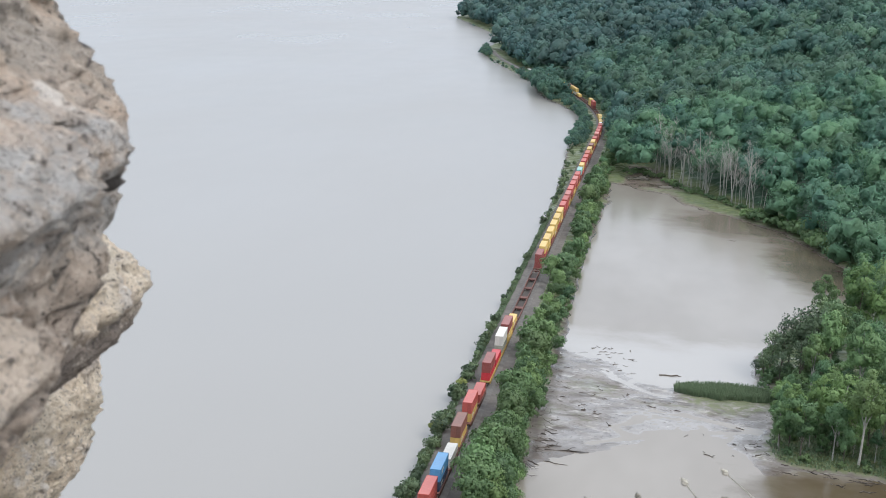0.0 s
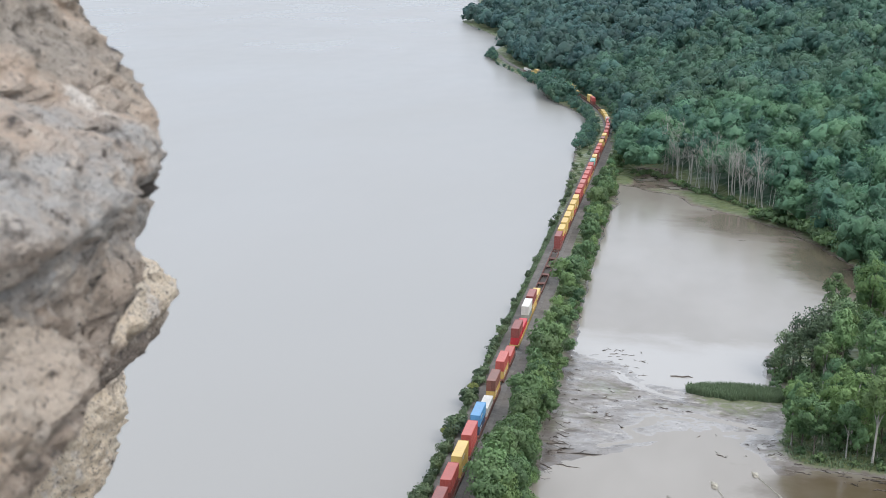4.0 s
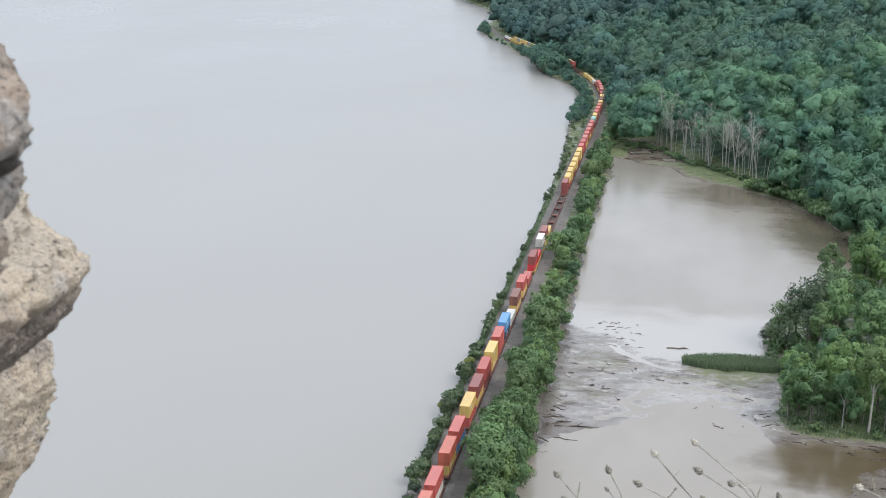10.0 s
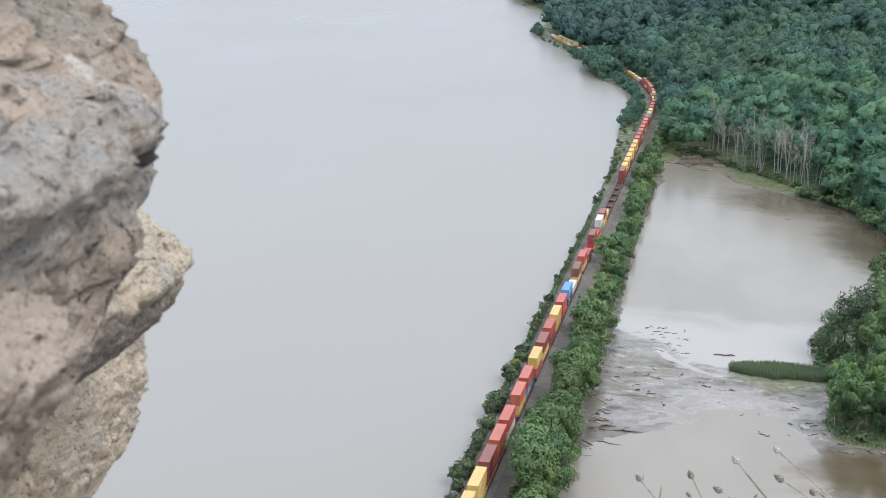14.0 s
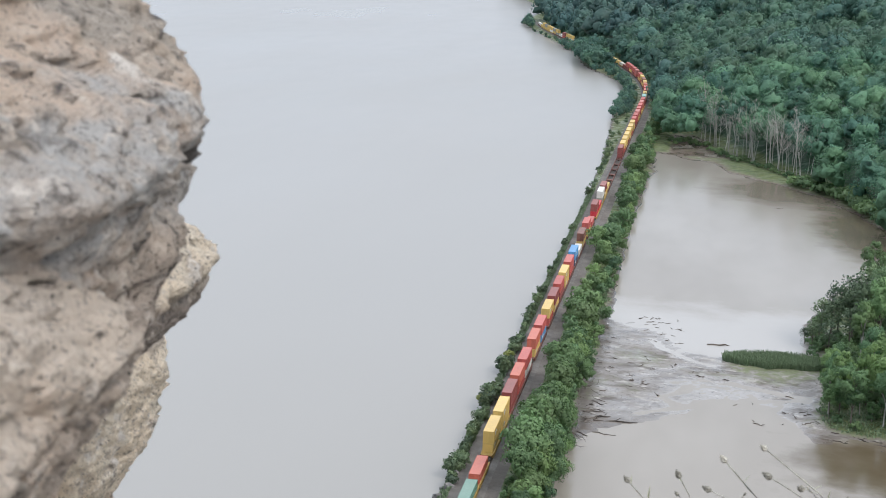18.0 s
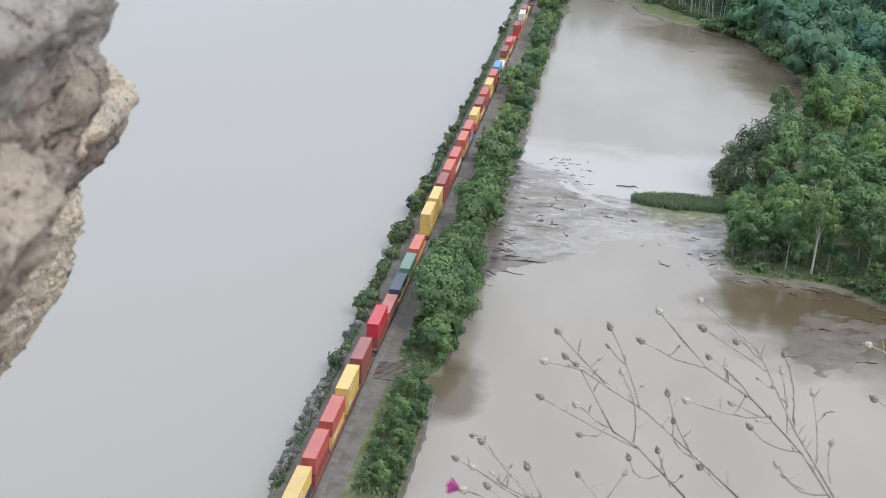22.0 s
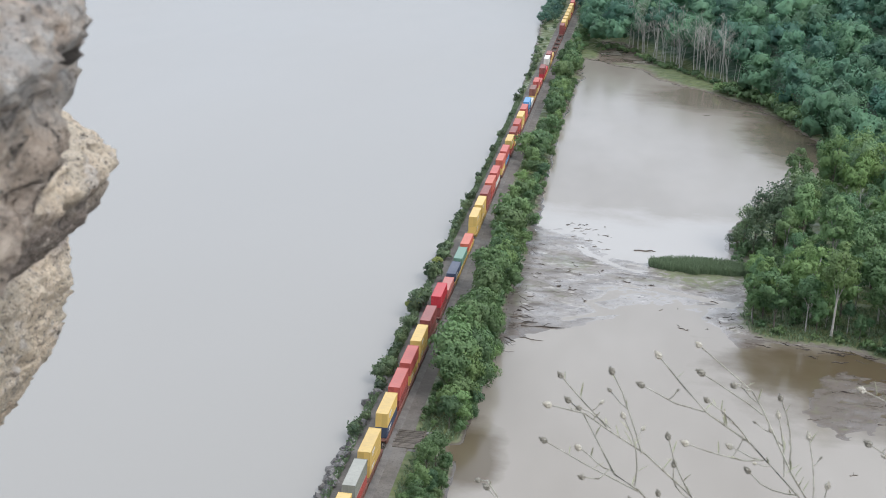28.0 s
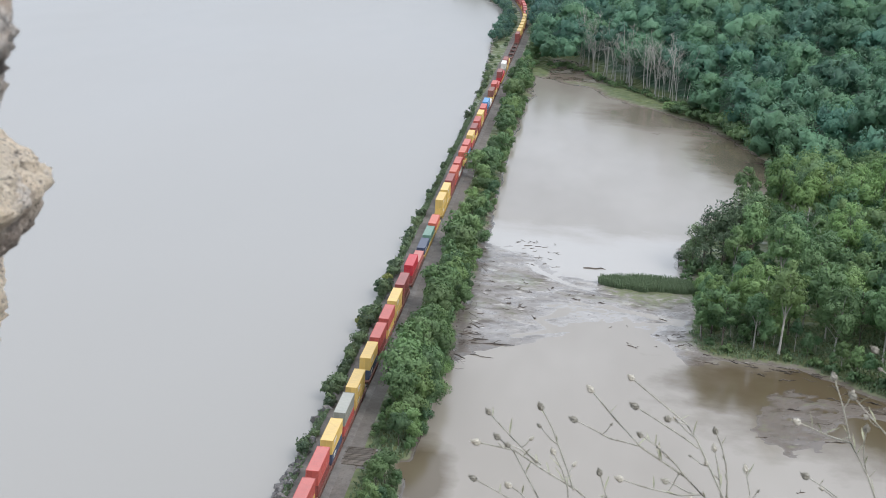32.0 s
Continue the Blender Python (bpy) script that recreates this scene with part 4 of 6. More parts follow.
def bare_tree_mesh(seed, h):
    rng = np.random.default_rng(seed)
    lean = rng.normal(size=2) * 0.07 * h
    pts = [(lean[0] * s * s + rng.normal() * 0.12, lean[1] * s * s, h * s - 0.5 * (s == 0)) for s in (0, 0.2, 0.4, 0.6, 0.8, 1)]
    tr = 0.24
    tubes = [tube(pts, [tr, tr * 0.85, tr * 0.7, tr * 0.5, tr * 0.3, 0.04], 6)]
    for i in range(13):
        s = 0.38 + 0.58 * rng.random()
        a = Vector((lean[0] * s * s, lean[1] * s * s, h * s))
        w = rng.random() * 6.28
        ln = (1.15 - s) * h * 0.42
        d = Vector((math.cos(w), math.sin(w), 0.9 + 0.5 * rng.random())).normalized()
        e = a + d * ln
        mid = a.lerp(e, 0.5) + Vector((0, 0, -0.05 * ln))
        tubes.append(tube([a, mid, e], [tr * 0.42 * (1.2 - s), tr * 0.28 * (1.2 - s), 0.03], 5))
        for k in range(3):
            b = mid.lerp(e, 0.2 + 0.3 * k)
            f = b + Vector((rng.normal(), rng.normal(), 1.0 + rng.random())) * ln * 0.2
            tubes.append(tube([b, f], [0.05, 0.015], 4))
    return tubes_mesh("bare_trunk", tubes, PALEBARK)


def bare_trees():
    rng = np.random.default_rng(9)
    meshes = [bare_tree_mesh(200 + i, 26 + 2 * (i % 3)) for i in range(6)]
    for i in range(46):
        x = -6 + 54 * float(np.clip((i + 3.0 * rng.normal()) / 45, 0, 1))
        y = float(np.interp(x, (-6, 11, 28, 48), (884, 834, 795, 764))) + abs(rng.normal()) * 7 - 3
        ob = tagged(new("bare_tree", meshes[i % 6]), "tall bare tree with a pale grey trunk at the pond's edge", "tree", "bare trees by the pond")
        s = 0.55 + 0.65 * rng.random()
        ob.matrix_basis = Matrix.LocRotScale((x, y, float(height(x, y)) - 0.2), Euler((rng.normal() * 0.07, rng.normal() * 0.07, rng.random() * 6)), (s, s, s))
    for x, y, s in ((47, 474, 0.75), (66, 480, 0.7), (69, 470, 0.8), (90, 452, 0.95), (93, 447, 1.0), (96, 451, 0.9), (99, 446, 0.85), (72, 410, 0.55), (60, 402, 0.5), (104, 400, 0.6)):
        ob = tagged(new("bare_tree", meshes[int(x) % 6]), "bare pale tree among the green trees of the point", "tree", "bare trees on the point")
        ob.matrix_basis = Matrix.LocRotScale((x, y, float(height(x, y)) - 0.2), Euler((0, 0, x)), (s, s, s))


def woods():
    """The wood on the hillside: many domed crowns in one mesh for each belt of distance."""
    rng = np.random.default_rng(77)

    def belt(x0, x1, y0, y1, step, inland, r, h, count, leaf, skip, wide, lobes, leaves=LEAF_WOOD_HAZE, even=0.3, body=0.9, ball=BALL):
        gx, gy = np.meshgrid(np.arange(x0, x1, step), np.arange(y0, y1, step))
        x = gx.ravel() + rng.normal(size=gx.size) * step * 0.26
        y = gy.ravel() + rng.normal(size=gx.size) * step * 0.26
        d = x - soft_interp(y, TOE_Y, TOE_X, 20)
        line = np.interp(x, (-6, 11, 28, 48), (884, 834, 795, 764))
        bare = (x > -8) & (x < 50) & (y < line + 9)
        keep = (d > skip) & (d < inland) & (x < wide * y + 30) & (pond_distance(x, y) > np.where(bare, 8.0, -0.5)) & (x - track_x(y) > np.where(y > 1760, -3, np.where(y > 990, 7, 12))) & ~(bare & ((rng.random(x.shape) < 0.1) | (y < line - 3)))
        x, y, bare = x[keep], y[keep], bare[keep]
        z, edge = height(x, y), (pond_distance(x, y) < 14) | (x - track_x(y) < 24)
        quads, bodies, own, nqs, nis = [], [], [], [], []
        for i in range(len(x)):
            s = 0.68 + 0.52 * rng.random()
            rr = r * (0.75 + 0.5 * rng.random() ** 1.5)
            low = 0.6 if bare[i] else 0.04 if edge[i] else 0.25
            q, inside, c, nq, ni = lobed_crown(rng, h * (1.1 if bare[i] else s), rr * (0.75 if bare[i] else 1), low, int(count * (0.6 if bare[i] else 1)), leaf, lobes, body, even=even, ball=ball)
            nqs.append(nq)
            nis.append(ni)
            quads.append(q + (x[i], y[i], z[i]))
            bodies.append(inside + (x[i], y[i], z[i]))
            own.append(rng.random())
        me = crown_mesh("wood", quads, bodies, leaves, nqs + nis, own, ball)
        tagged(new("hillside_wood", me), "dense green broadleaf wood covering the hillside", "wood", kind="stuff")

    belt(84, 220, 392, 600, 10.5, 125, 6.8, 21, 1200, 0.36, -60, 0.25, 6, LEAF_POINT, 0.1, 0.7, LUMP)
    belt(-40, 420, 600, 960, 14.0, 235, 9.6, 25, 1150, 0.44, -30, 0.285, 6, LEAF_WOOD_HAZE, 0.5, 0.85, LUMP)
    belt(-80, 460, 960, 1400, 17.0, 280, 11.4, 27, 620, 0.8, -14, 0.285, 7, LEAF_MID_HAZE, 0.7, 1.0)
    belt(-230, 10, 955, 1760, 8.0, 4, 5.0, 13, 200, 0.7, -13, 0.285, 4, LEAF_MID_HAZE, 0.6, 1.0)
    belt(-420, 560, 1400, 2500, 21.0, 300, 14.5, 27, 260, 1.25, -16, 0.285, 7, LEAF_FAR_HAZE, 0.9, 1.05)
    belt(-700, 300, 2500, 3600, 36.0, 360, 22.0, 28, 70, 2.4, -16, 0.285, 5, LEAF_FAR_HAZE, 1.0, 1.2)


def opposite_shore():
    """The low far side of the river: wooded land with two landing stages, and a spit beyond."""
    rng = np.random.default_rng(5)
    for cx, cy, rx, ry, turn, high, trees in ((-1385, 3030, 270, 140, 1.15, 5, 60), (-842, 4116, 130, 14, 0.98, 2, 16)):
        a, k = np.meshgrid(np.linspace(0, 2 * math.pi, 49), np.linspace(0, 1, 9))
        rad = k * (1 + 0.14 * np.sin(a * 5 + 1) + 0.07 * np.sin(a * 11))
        lx, ly = rad * rx * np.cos(a), rad * ry * np.sin(a)
        c, s = math.cos(turn), math.sin(turn)
        gx, gy, gz = cx + lx * c - ly * s, cy + lx * s + ly * c, high * np.sqrt(1 - k ** 2) * 1.2 - 0.8
        idx = np.arange(a.size).reshape(a.shape)
        f = np.stack([idx[:-1, :-1], idx[1:, :-1], idx[1:, 1:], idx[:-1, 1:]], -1).reshape(-1, 4)
        me = array_mesh("ground", np.stack([gx, gy, gz], -1).reshape(-1, 3), f, GROUND, True)
        tagged(new("ground", me), "low wooded land across the river", "ground", kind="structure")
        quads, bodies, own, nqs, nis = [], [], [], [], []
        for i in range(trees):
            r, w = math.sqrt(rng.random()) * 0.86, rng.random() * 6.28
            ux, uy = r * rx * math.cos(w), r * ry * math.sin(w)
            q, body, o, nq, ni = lobed_crown(rng, 9 + 8 * rng.random(), 7 + 5 * rng.random(), 0.1, 60, 2.2, 4)
            nqs.append(nq)
            nis.append(ni)
            at = (cx + ux * c - uy * s, cy + ux * s + uy * c, high * math.sqrt(1 - r * r) * 1.2 - 1.2)
            quads.append(q + at)
            bodies.append(body + at)
            own.append(rng.random())
        tagged(new("far_wood", crown_mesh("far_wood", quads, bodies, LEAF_FAR_HAZE, nqs + nis, own)), "dark trees on the low far shore", "wood", kind="stuff")
    for ax, ay, bx, by in ((-1290, 3000, -1241, 3107), (-1310, 3200, -1253, 3349)):
        stage = tagged(new("landing_stage"), "long dark timber landing stage on posts in the river", "pier", "landing stages")
        long = math.hypot(bx - ax, by - ay)
        stage.matrix_basis = Matrix.Translation((ax, ay, 0)) @ Matrix.Rotation(math.atan2(by - ay, bx - ax), 4, "Z")
        bm = bmesh.new()
        box(bm, 0, long, -2.2, 2.2, 1.5, 2.1)
        part("deck", bm, TIMBER, stage)
        bm = bmesh.new()
        box(bm, -0.35, 0.35, -0.35, 0.35, -4, 3.4)
        me = bm_mesh("post", bm, TIMBER)
        for i in range(8):
            for s in (-2.6, 2.6):
                child("post", me, stage, m=Matrix.Translation((long * (i + 0.5) / 8, s, 0)))


# ---- reeds, rocks, driftwood ----
def reeds():
    rng = np.random.default_rng(3)
    n = 15000
    a, r = rng.random(n) * 6.283, np.sqrt(rng.random(n))
    x = 23 + 15.5 * r * np.cos(a)
    y = 442 + (6.5 + 3.0 * (vnoise(x * 0.3, 0 * x, 4) - 0.4)) * r * np.sin(a)
    z = height(x, y)
    h = 1.1 + 1.2 * rng.random(n) * (0.6 + 0.8 * vnoise(x * 0.5, y * 0.5, 2))
    w = rng.random(n) * 3.14
    dx, dy = np.cos(w) * 0.07, np.sin(w) * 0.07
    lx, ly = rng.normal(size=n) * 0.28, rng.normal(size=n) * 0.28
    q = np.stack([np.stack([x - dx, y - dy, z], 1), np.stack([x + dx, y + dy, z], 1), np.stack([x + dx * 0.5 + lx, y + dy * 0.5 + ly, z + h], 1), np.stack([x - dx * 0.5 + lx, y - dy * 0.5 + ly, z + h], 1)], 1).reshape(-1, 3)
    tagged(new("reed_bed", array_mesh("reeds", q, np.arange(len(q)).reshape(-1, 4), REED)), "dense stand of green reeds on a mud spit", "reeds", kind="stuff")
    # rough grass on the banks
    n = 36000
    x = np.concatenate([rng.uniform(-38, -27.5, n // 3), rng.uniform(30, 125, n // 3), rng.uniform(-53, -49.6, n // 3)])
    y = np.concatenate([rng.uniform(238, 520, n // 3), rng.uniform(354, 412, n // 3), rng.uniform(238, 700, n // 3)])
    z = height(x, y)
    ok = (z > 0.35) & (z < 2.5)
    x, y, z = x[ok], y[ok], z[ok]
    n = len(x)
    h, w = 0.3 + 0.6 * rng.random(n), rng.random(n) * 3.14
    dx, dy = np.cos(w) * 0.22, np.sin(w) * 0.22
    lx, ly = rng.normal(size=n) * 0.25, rng.normal(size=n) * 0.25
    q = np.stack([np.stack([x - dx * 0.4, y - dy * 0.4, z - 0.05], 1), np.stack([x + dx * 0.4, y + dy * 0.4, z - 0.05], 1), np.stack([x + dx + lx, y + dy + ly, z + h], 1), np.stack([x - dx + lx, y - dy + ly, z + h], 1)], 1).reshape(-1, 3)
    tagged(new("rough_grass", array_mesh("grass", q, np.arange(len(q)).reshape(-1, 4), REED)), "rough green grass and weeds on the banks", "grass", kind="stuff")


def stone_mesh(seed, rough=0.25, sub=2):
    bm = bmesh.new()
    bmesh.ops.create_icosphere(bm, subdivisions=sub, radius=1)
    for v in bm.verts:
        f = 1 + rough * 2 * (noise.noise(v.co * 1.3 + Vector((seed * 3.7, 0, 0)))) + rough * 0.6 * noise.noise(v.co * 3.1 + Vector((0, seed * 1.9, 0)))
        v.co *= f
        v.co.x, v.co.y, v.co.z = round(v.co.x * 4) / 4 * 0.4 + v.co.x * 0.6, v.co.y, v.co.z * 0.75
    return bm


def riprap():
    rng = np.random.default_rng(15)
    meshes = [bm_mesh("riprap_stone", stone_mesh(i, 0.28, 1), RIPRAP) for i in range(6)]
    for i in range(230):
        y = 243 + 62 * rng.random() if i < 190 else 305 + 130 * rng.random()
        x = -52.6 + 2.8 * rng.random()
        ob = tagged(new("boulder", meshes[i % 6]), "dark grey angular riprap stone at the waterline", "rock", "riprap stones on the river bank")
        s = 0.5 + 0.8 * rng.random() ** 2
        ob.matrix_basis = Matrix.LocRotScale((x, y, max(-0.15, float(height(x, y))) + 0.1), Euler(rng.random(3) * 6), (s, s * 1.2, s * 0.8))


def log_mesh(seed, length, r, forks=2):
    rng = np.random.default_rng(seed)
    pts = [(length * (s - 0.5), rng.normal() * 0.05 * length * (0 < s < 1), 0.02 * rng.normal()) for s in (0, 0.25, 0.5, 0.75, 1)]
    tubes = [tube(pts, [r, r * 0.95, r * 0.85, r * 0.7, r * 0.3], 7)]
    for k in range(forks):
        a = Vector(pts[2 + k % 2])
        e = a + Vector((length * 0.2, rng.choice((-1, 1)) * length * 0.18, 0.15 * length * rng.random()))
        tubes.append(tube([a, a.lerp(e, 0.6) + Vector((0, 0, 0.04)), e], [r * 0.5, r * 0.35, r * 0.1], 5))
    return tubes_mesh("log", tubes, DRIFT)


def driftwood():
    rng = np.random.default_rng(21)
    big = ((6.5, 457, 7.0, 0.28, 4), (-18.5, 377, 11, 0.2, 6), (-23, 379, 7, 0.2, 30), (-24, 391, 6, 0.18, -35), (-20.5, 367, 6, 0.13, -12), (16.5, 385, 3.4, 0.16, -40),
           (-16.5, 413, 1.4, 0.3, 20), (-9, 402, 1.0, 0.2, 70), (52, 348, 5, 0.16, 8), (58, 341, 5.5, 0.18, 4), (64, 358, 4.5, 0.16, -18), (72, 352, 6, 0.2, -25), (44, 329, 3, 0.12, 5),
           (60, 330, 5, 0.15, 12), (72, 640, 13, 0.22, -10), (31, 690, 3.5, 0.2, 0), (29, 389, 3.2, 0.14, 60), (26, 393, 2.6, 0.12, 100), (46, 377, 4, 0.15, -8), (49, 300, 2.0, 0.12, 30))
    meshes = [log_mesh(i, 1.0, 0.03, i % 3) for i in range(6)]
    for i, (x, y, ln, r, a) in enumerate(big):
        ob = tagged(new("driftwood_log", meshes[i % 6]), "dark waterlogged driftwood log lying on wet mud", "log", "driftwood on the flats")
        ob.matrix_basis = Matrix.LocRotScale((x, y, max(0.0, float(height(x, y))) + r * 0.3), Euler((0, 0, radians(a))), (ln, r / 0.03, r / 0.03))
    for i in range(64):
        k = rng.random()
        if k < 0.45:
            x, y = -18 + 14 * rng.random(), 455 + 30 * rng.random()
        elif k < 0.55:
            x, y = -25.5 + 4 * rng.random() ** 2, 350 + 110 * rng.random()
        elif k < 0.85:
            x, y = -24 + 50 * rng.random(), 385 + 60 * rng.random()
        else:
            x, y = 28 + 8 * rng.random(), 384 + 20 * rng.random()
        ln, r = 0.8 + 2.4 * rng.random(), 0.07 + 0.08 * rng.random()
        ob = tagged(new("driftwood_branch", meshes[i % 6]), "small dark driftwood branch on the tidal mud", "branch", "driftwood on the flats")
        ob.matrix_basis = Matrix.LocRotScale((x, y, max(0.0, float(height(x, y))) + r * 0.4), Euler((0, 0, rng.random() * 3.14)), (ln, r / 0.03, r / 0.03))
    # drift piled against the bank and along the front of the point
    for i in range(44):
        if i < 9:
            x, y, a = -26.5 + 3.5 * rng.random() ** 1.5, 362 + 40 * rng.random(), 0.4 + 1.0 * rng.normal()
        else:
            x = 33 + 60 * rng.random()
            y, a = float(np.interp(x, (33, 46, 60, 68, 81, 95), (381, 377, 374, 362, 352, 348))) + 2.5 * rng.normal(), -0.25 + 0.5 * rng.normal()
        ln, r = 2.0 + 4.0 * rng.random(), 0.09 + 0.1 * rng.random()
        ob = tagged(new("driftwood_log", meshes[i % 6]), "dark waterlogged driftwood log lying on wet mud", "log", "driftwood on the flats")
        ob.matrix_basis = Matrix.LocRotScale((x, y, max(0.0, float(height(x, y))) + r * 0.4), Euler((0, 0, a)), (ln, r / 0.03, r / 0.03))
    stick = [log_mesh(50 + i, 1.0, 0.02, 3) for i in range(3)]
    for i in range(16):
        y = 352 + 105 * rng.random()
        x = -26.5 + 1.5 * rng.random()
        ob = tagged(new("dead_branch", stick[i % 3]), "dead grey branches fallen from the bank", "branch", "dead branches on the bank")
        ob.matrix_basis = Matrix.LocRotScale((x, y, 0.5 + 0.4 * rng.random()), Euler((rng.normal() * 0.6, 0.25, rng.normal() * 1.3)), (3.4, 3.4, 3.4))


bank_trees()
point_trees()
bare_trees()
woods()
opposite_shore()
reeds()
riprap()
driftwood()


# ---- the rock by the camera ----
def boulder(name, label, z_rows, x_rows, y_rows, depth, width, seed, stone, cols, lump=1.0, grain=1.0, inset=0.045, dents=()):
    """A boulder whose cross-section at each height is a rounded box; x_rows: its right face, y_rows: its far corner, heights from the
    viewpoint; lump and grain: how uneven it is at the scale of a fist and of a coin; dents: place, width and depth of hollows."""
    w = np.linspace(0, 2 * math.pi, 4001)
    e = 0.38
    cx, cy = np.sign(np.cos(w)) * np.abs(np.cos(w)) ** e / 0.877, np.sign(np.sin(w)) * np.abs(np.sin(w)) ** e / 0.877
    weight = np.where(cx[1:] > 0.2, 1.0, 0.12)
    run = np.concatenate([[0], np.cumsum(np.hypot(np.diff(cx) * width, np.diff(cy) * depth) * weight)])
    k = np.linspace(0, run[-1], cols, endpoint=False)
    ex, ey = np.interp(k, run, cx), np.interp(k, run, cy)
    lo, hi = z_rows[0], z_rows[-1]
    zs = np.concatenate([np.linspace(lo, -0.72, 14), np.arange(-0.7, min(hi, 0.14), 0.003), np.linspace(min(hi, 0.15) - 0.004, hi, 14)])
    zs = np.unique(np.round(zs, 5))
    vs = []
    for z in zs:
        rx, fy = float(np.interp(z, z_rows, x_rows)) - inset, float(np.interp(z, z_rows, y_rows)) + 0.06
        cap = max(0.0, 1 - max(0.0, 1 - (hi - z) / 0.05) ** 4) ** 0.25
        for c, d in zip(ex, ey):
            v = Vector((rx - width + width * c * cap, fy - depth + depth * d * cap, EZ + z))
            here = Vector((v.x, v.y, z))
            out = Vector((c, d, 0)).normalized()
            big = noise.fractal(here * 9 + Vector((seed, 0, 0)), 1.0, 2.1, 3) * 0.012
            cells = noise.voronoi(here * 22 + Vector((0, 0, seed)))[0]
            chunk = (0.36 - cells[0]) * 0.022 - 0.006 * math.exp(-(((cells[1] - cells[0]) / 0.08) ** 2))
            hollow = -0.06 * max(0.0, noise.noise(here * 30 + Vector((0, seed, 4))) - 0.2) - 0.045 * max(0.0, noise.noise(here * 62 + Vector((3, seed, 0))) - 0.24)
            crust = -abs(noise.fractal(here * 55 + Vector((1, 0, seed)), 0.9, 2.1, 3)) * 0.008
            pits = noise.fractal(here * 110 + Vector((0, seed, 0)), 0.6, 2.1, 4) * 0.004
            deep = sum(much * math.exp(-(((here - at).length / wide) ** 2)) for at, wide, much in dents)
            vs.append(v + out * ((big + chunk + hollow) * lump + (crust + pits) * grain - deep) + Vector((0, 0, 0.5 * big * lump + 0.4 * pits * grain)))
    n = len(zs)
    fs = [(r * cols + s, r * cols + (s + 1) % cols, (r + 1) * cols + (s + 1) % cols, (r + 1) * cols + s) for r in range(n - 1) for s in range(cols)]
    me = array_mesh(name, [tuple(v) for v in vs], fs, stone, True)
    return tagged(new(name, me), label, "rock")


UPPER_Z = (-1.9, -0.6, -0.3, -0.225, -0.213, -0.205, -0.197, -0.193, -0.183, -0.167, -0.158, -0.147, -0.136, -0.127, -0.118, -0.111, -0.1, -0.085, -0.075, -0.064, -0.042, -0.016, 0.0, 0.25, 0.42)
UPPER_X = (-0.37, -0.35, -0.3, -0.276, -0.268, -0.264, -0.26, -0.263, -0.294, -0.293, -0.291, -0.29, -0.285, -0.272, -0.265, -0.27, -0.284, -0.302, -0.319, -0.338, -0.359, -0.378, -0.39, -0.55, -0.75)
UPPER_Y = (0.6, 0.66, 0.7, 0.72, 0.73, 0.74, 0.745, 0.76, 0.86, 0.88, 0.89, 0.89, 0.875, 0.865, 0.855, 0.86, 0.88, 0.91, 0.93, 0.95, 0.97, 0.98, 0.985, 1.0, 0.95)
KNOB_Z = (-1.9, -0.6, -0.3, -0.223, -0.209, -0.2, -0.193, -0.188, -0.185, -0.182, -0.178, -0.171, -0.157, -0.145, -0.122)
KNOB_X = (-0.3, -0.27, -0.245, -0.233, -0.233, -0.232, -0.232, -0.228, -0.23, -0.234, -0.238, -0.241, -0.243, -0.238, -0.235)
KNOB_Y = (0.5, 0.52, 0.53, 0.54, 0.56, 0.58, 0.6, 0.61, 0.63, 0.645, 0.655, 0.655, 0.64, 0.62, 0.6)
REAR_Z = (-1.9, -0.75, -0.45, -0.375, -0.359, -0.343, -0.333, -0.32, -0.303, -0.291, -0.282, -0.266, -0.256, -0.249, -0.236, -0.225, -0.2, -0.13)
REAR_X = (-0.8, -0.7, -0.55, -0.48, -0.455, -0.434, -0.423, -0.412, -0.403, -0.397, -0.393, -0.406, -0.422, -0.434, -0.441, -0.448, -0.47, -0.56)
LEDGE_Z = (-1.9, -1.2, -0.8, -0.615, -0.571, -0.555, -0.539, -0.521, -0.502, -0.473, -0.441, -0.43, -0.419, -0.4, -0.36)
LEDGE_X = (-0.78, -0.74, -0.68, -0.6, -0.572, -0.563, -0.548, -0.537, -0.531, -0.524, -0.519, -0.521, -0.528, -0.548, -0.58)
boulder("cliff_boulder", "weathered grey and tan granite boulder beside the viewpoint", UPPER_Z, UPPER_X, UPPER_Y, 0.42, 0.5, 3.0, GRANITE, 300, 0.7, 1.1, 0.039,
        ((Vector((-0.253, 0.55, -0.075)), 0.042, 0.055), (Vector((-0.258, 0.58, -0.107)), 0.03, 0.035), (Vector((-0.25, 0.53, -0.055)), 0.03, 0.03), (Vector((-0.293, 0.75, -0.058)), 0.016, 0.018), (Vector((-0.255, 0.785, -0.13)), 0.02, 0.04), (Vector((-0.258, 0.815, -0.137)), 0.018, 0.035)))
boulder("cliff_boulder", "pale beige granite boulder at the foot of the larger one", KNOB_Z, KNOB_X, KNOB_Y, 0.42, 0.5, 6.0, PALE_GRANITE, 320, 0.8, 1.3)
boulder("cliff_boulder", "pale tan granite boulder jutting out beyond the larger one", REAR_Z, REAR_X, (1.27,) * 18, 0.24, 0.5, 9.0, TAN_GRANITE, 220, 0.4, 1.35, 0.057)
boulder("cliff_boulder", "pitted tan granite ledge of the cliff beyond the boulders", LEDGE_Z, LEDGE_X, (1.5,) * 15, 0.24, 0.5, 14.0, TAN_GRANITE, 200, 0.5, 1.2, 0.052)

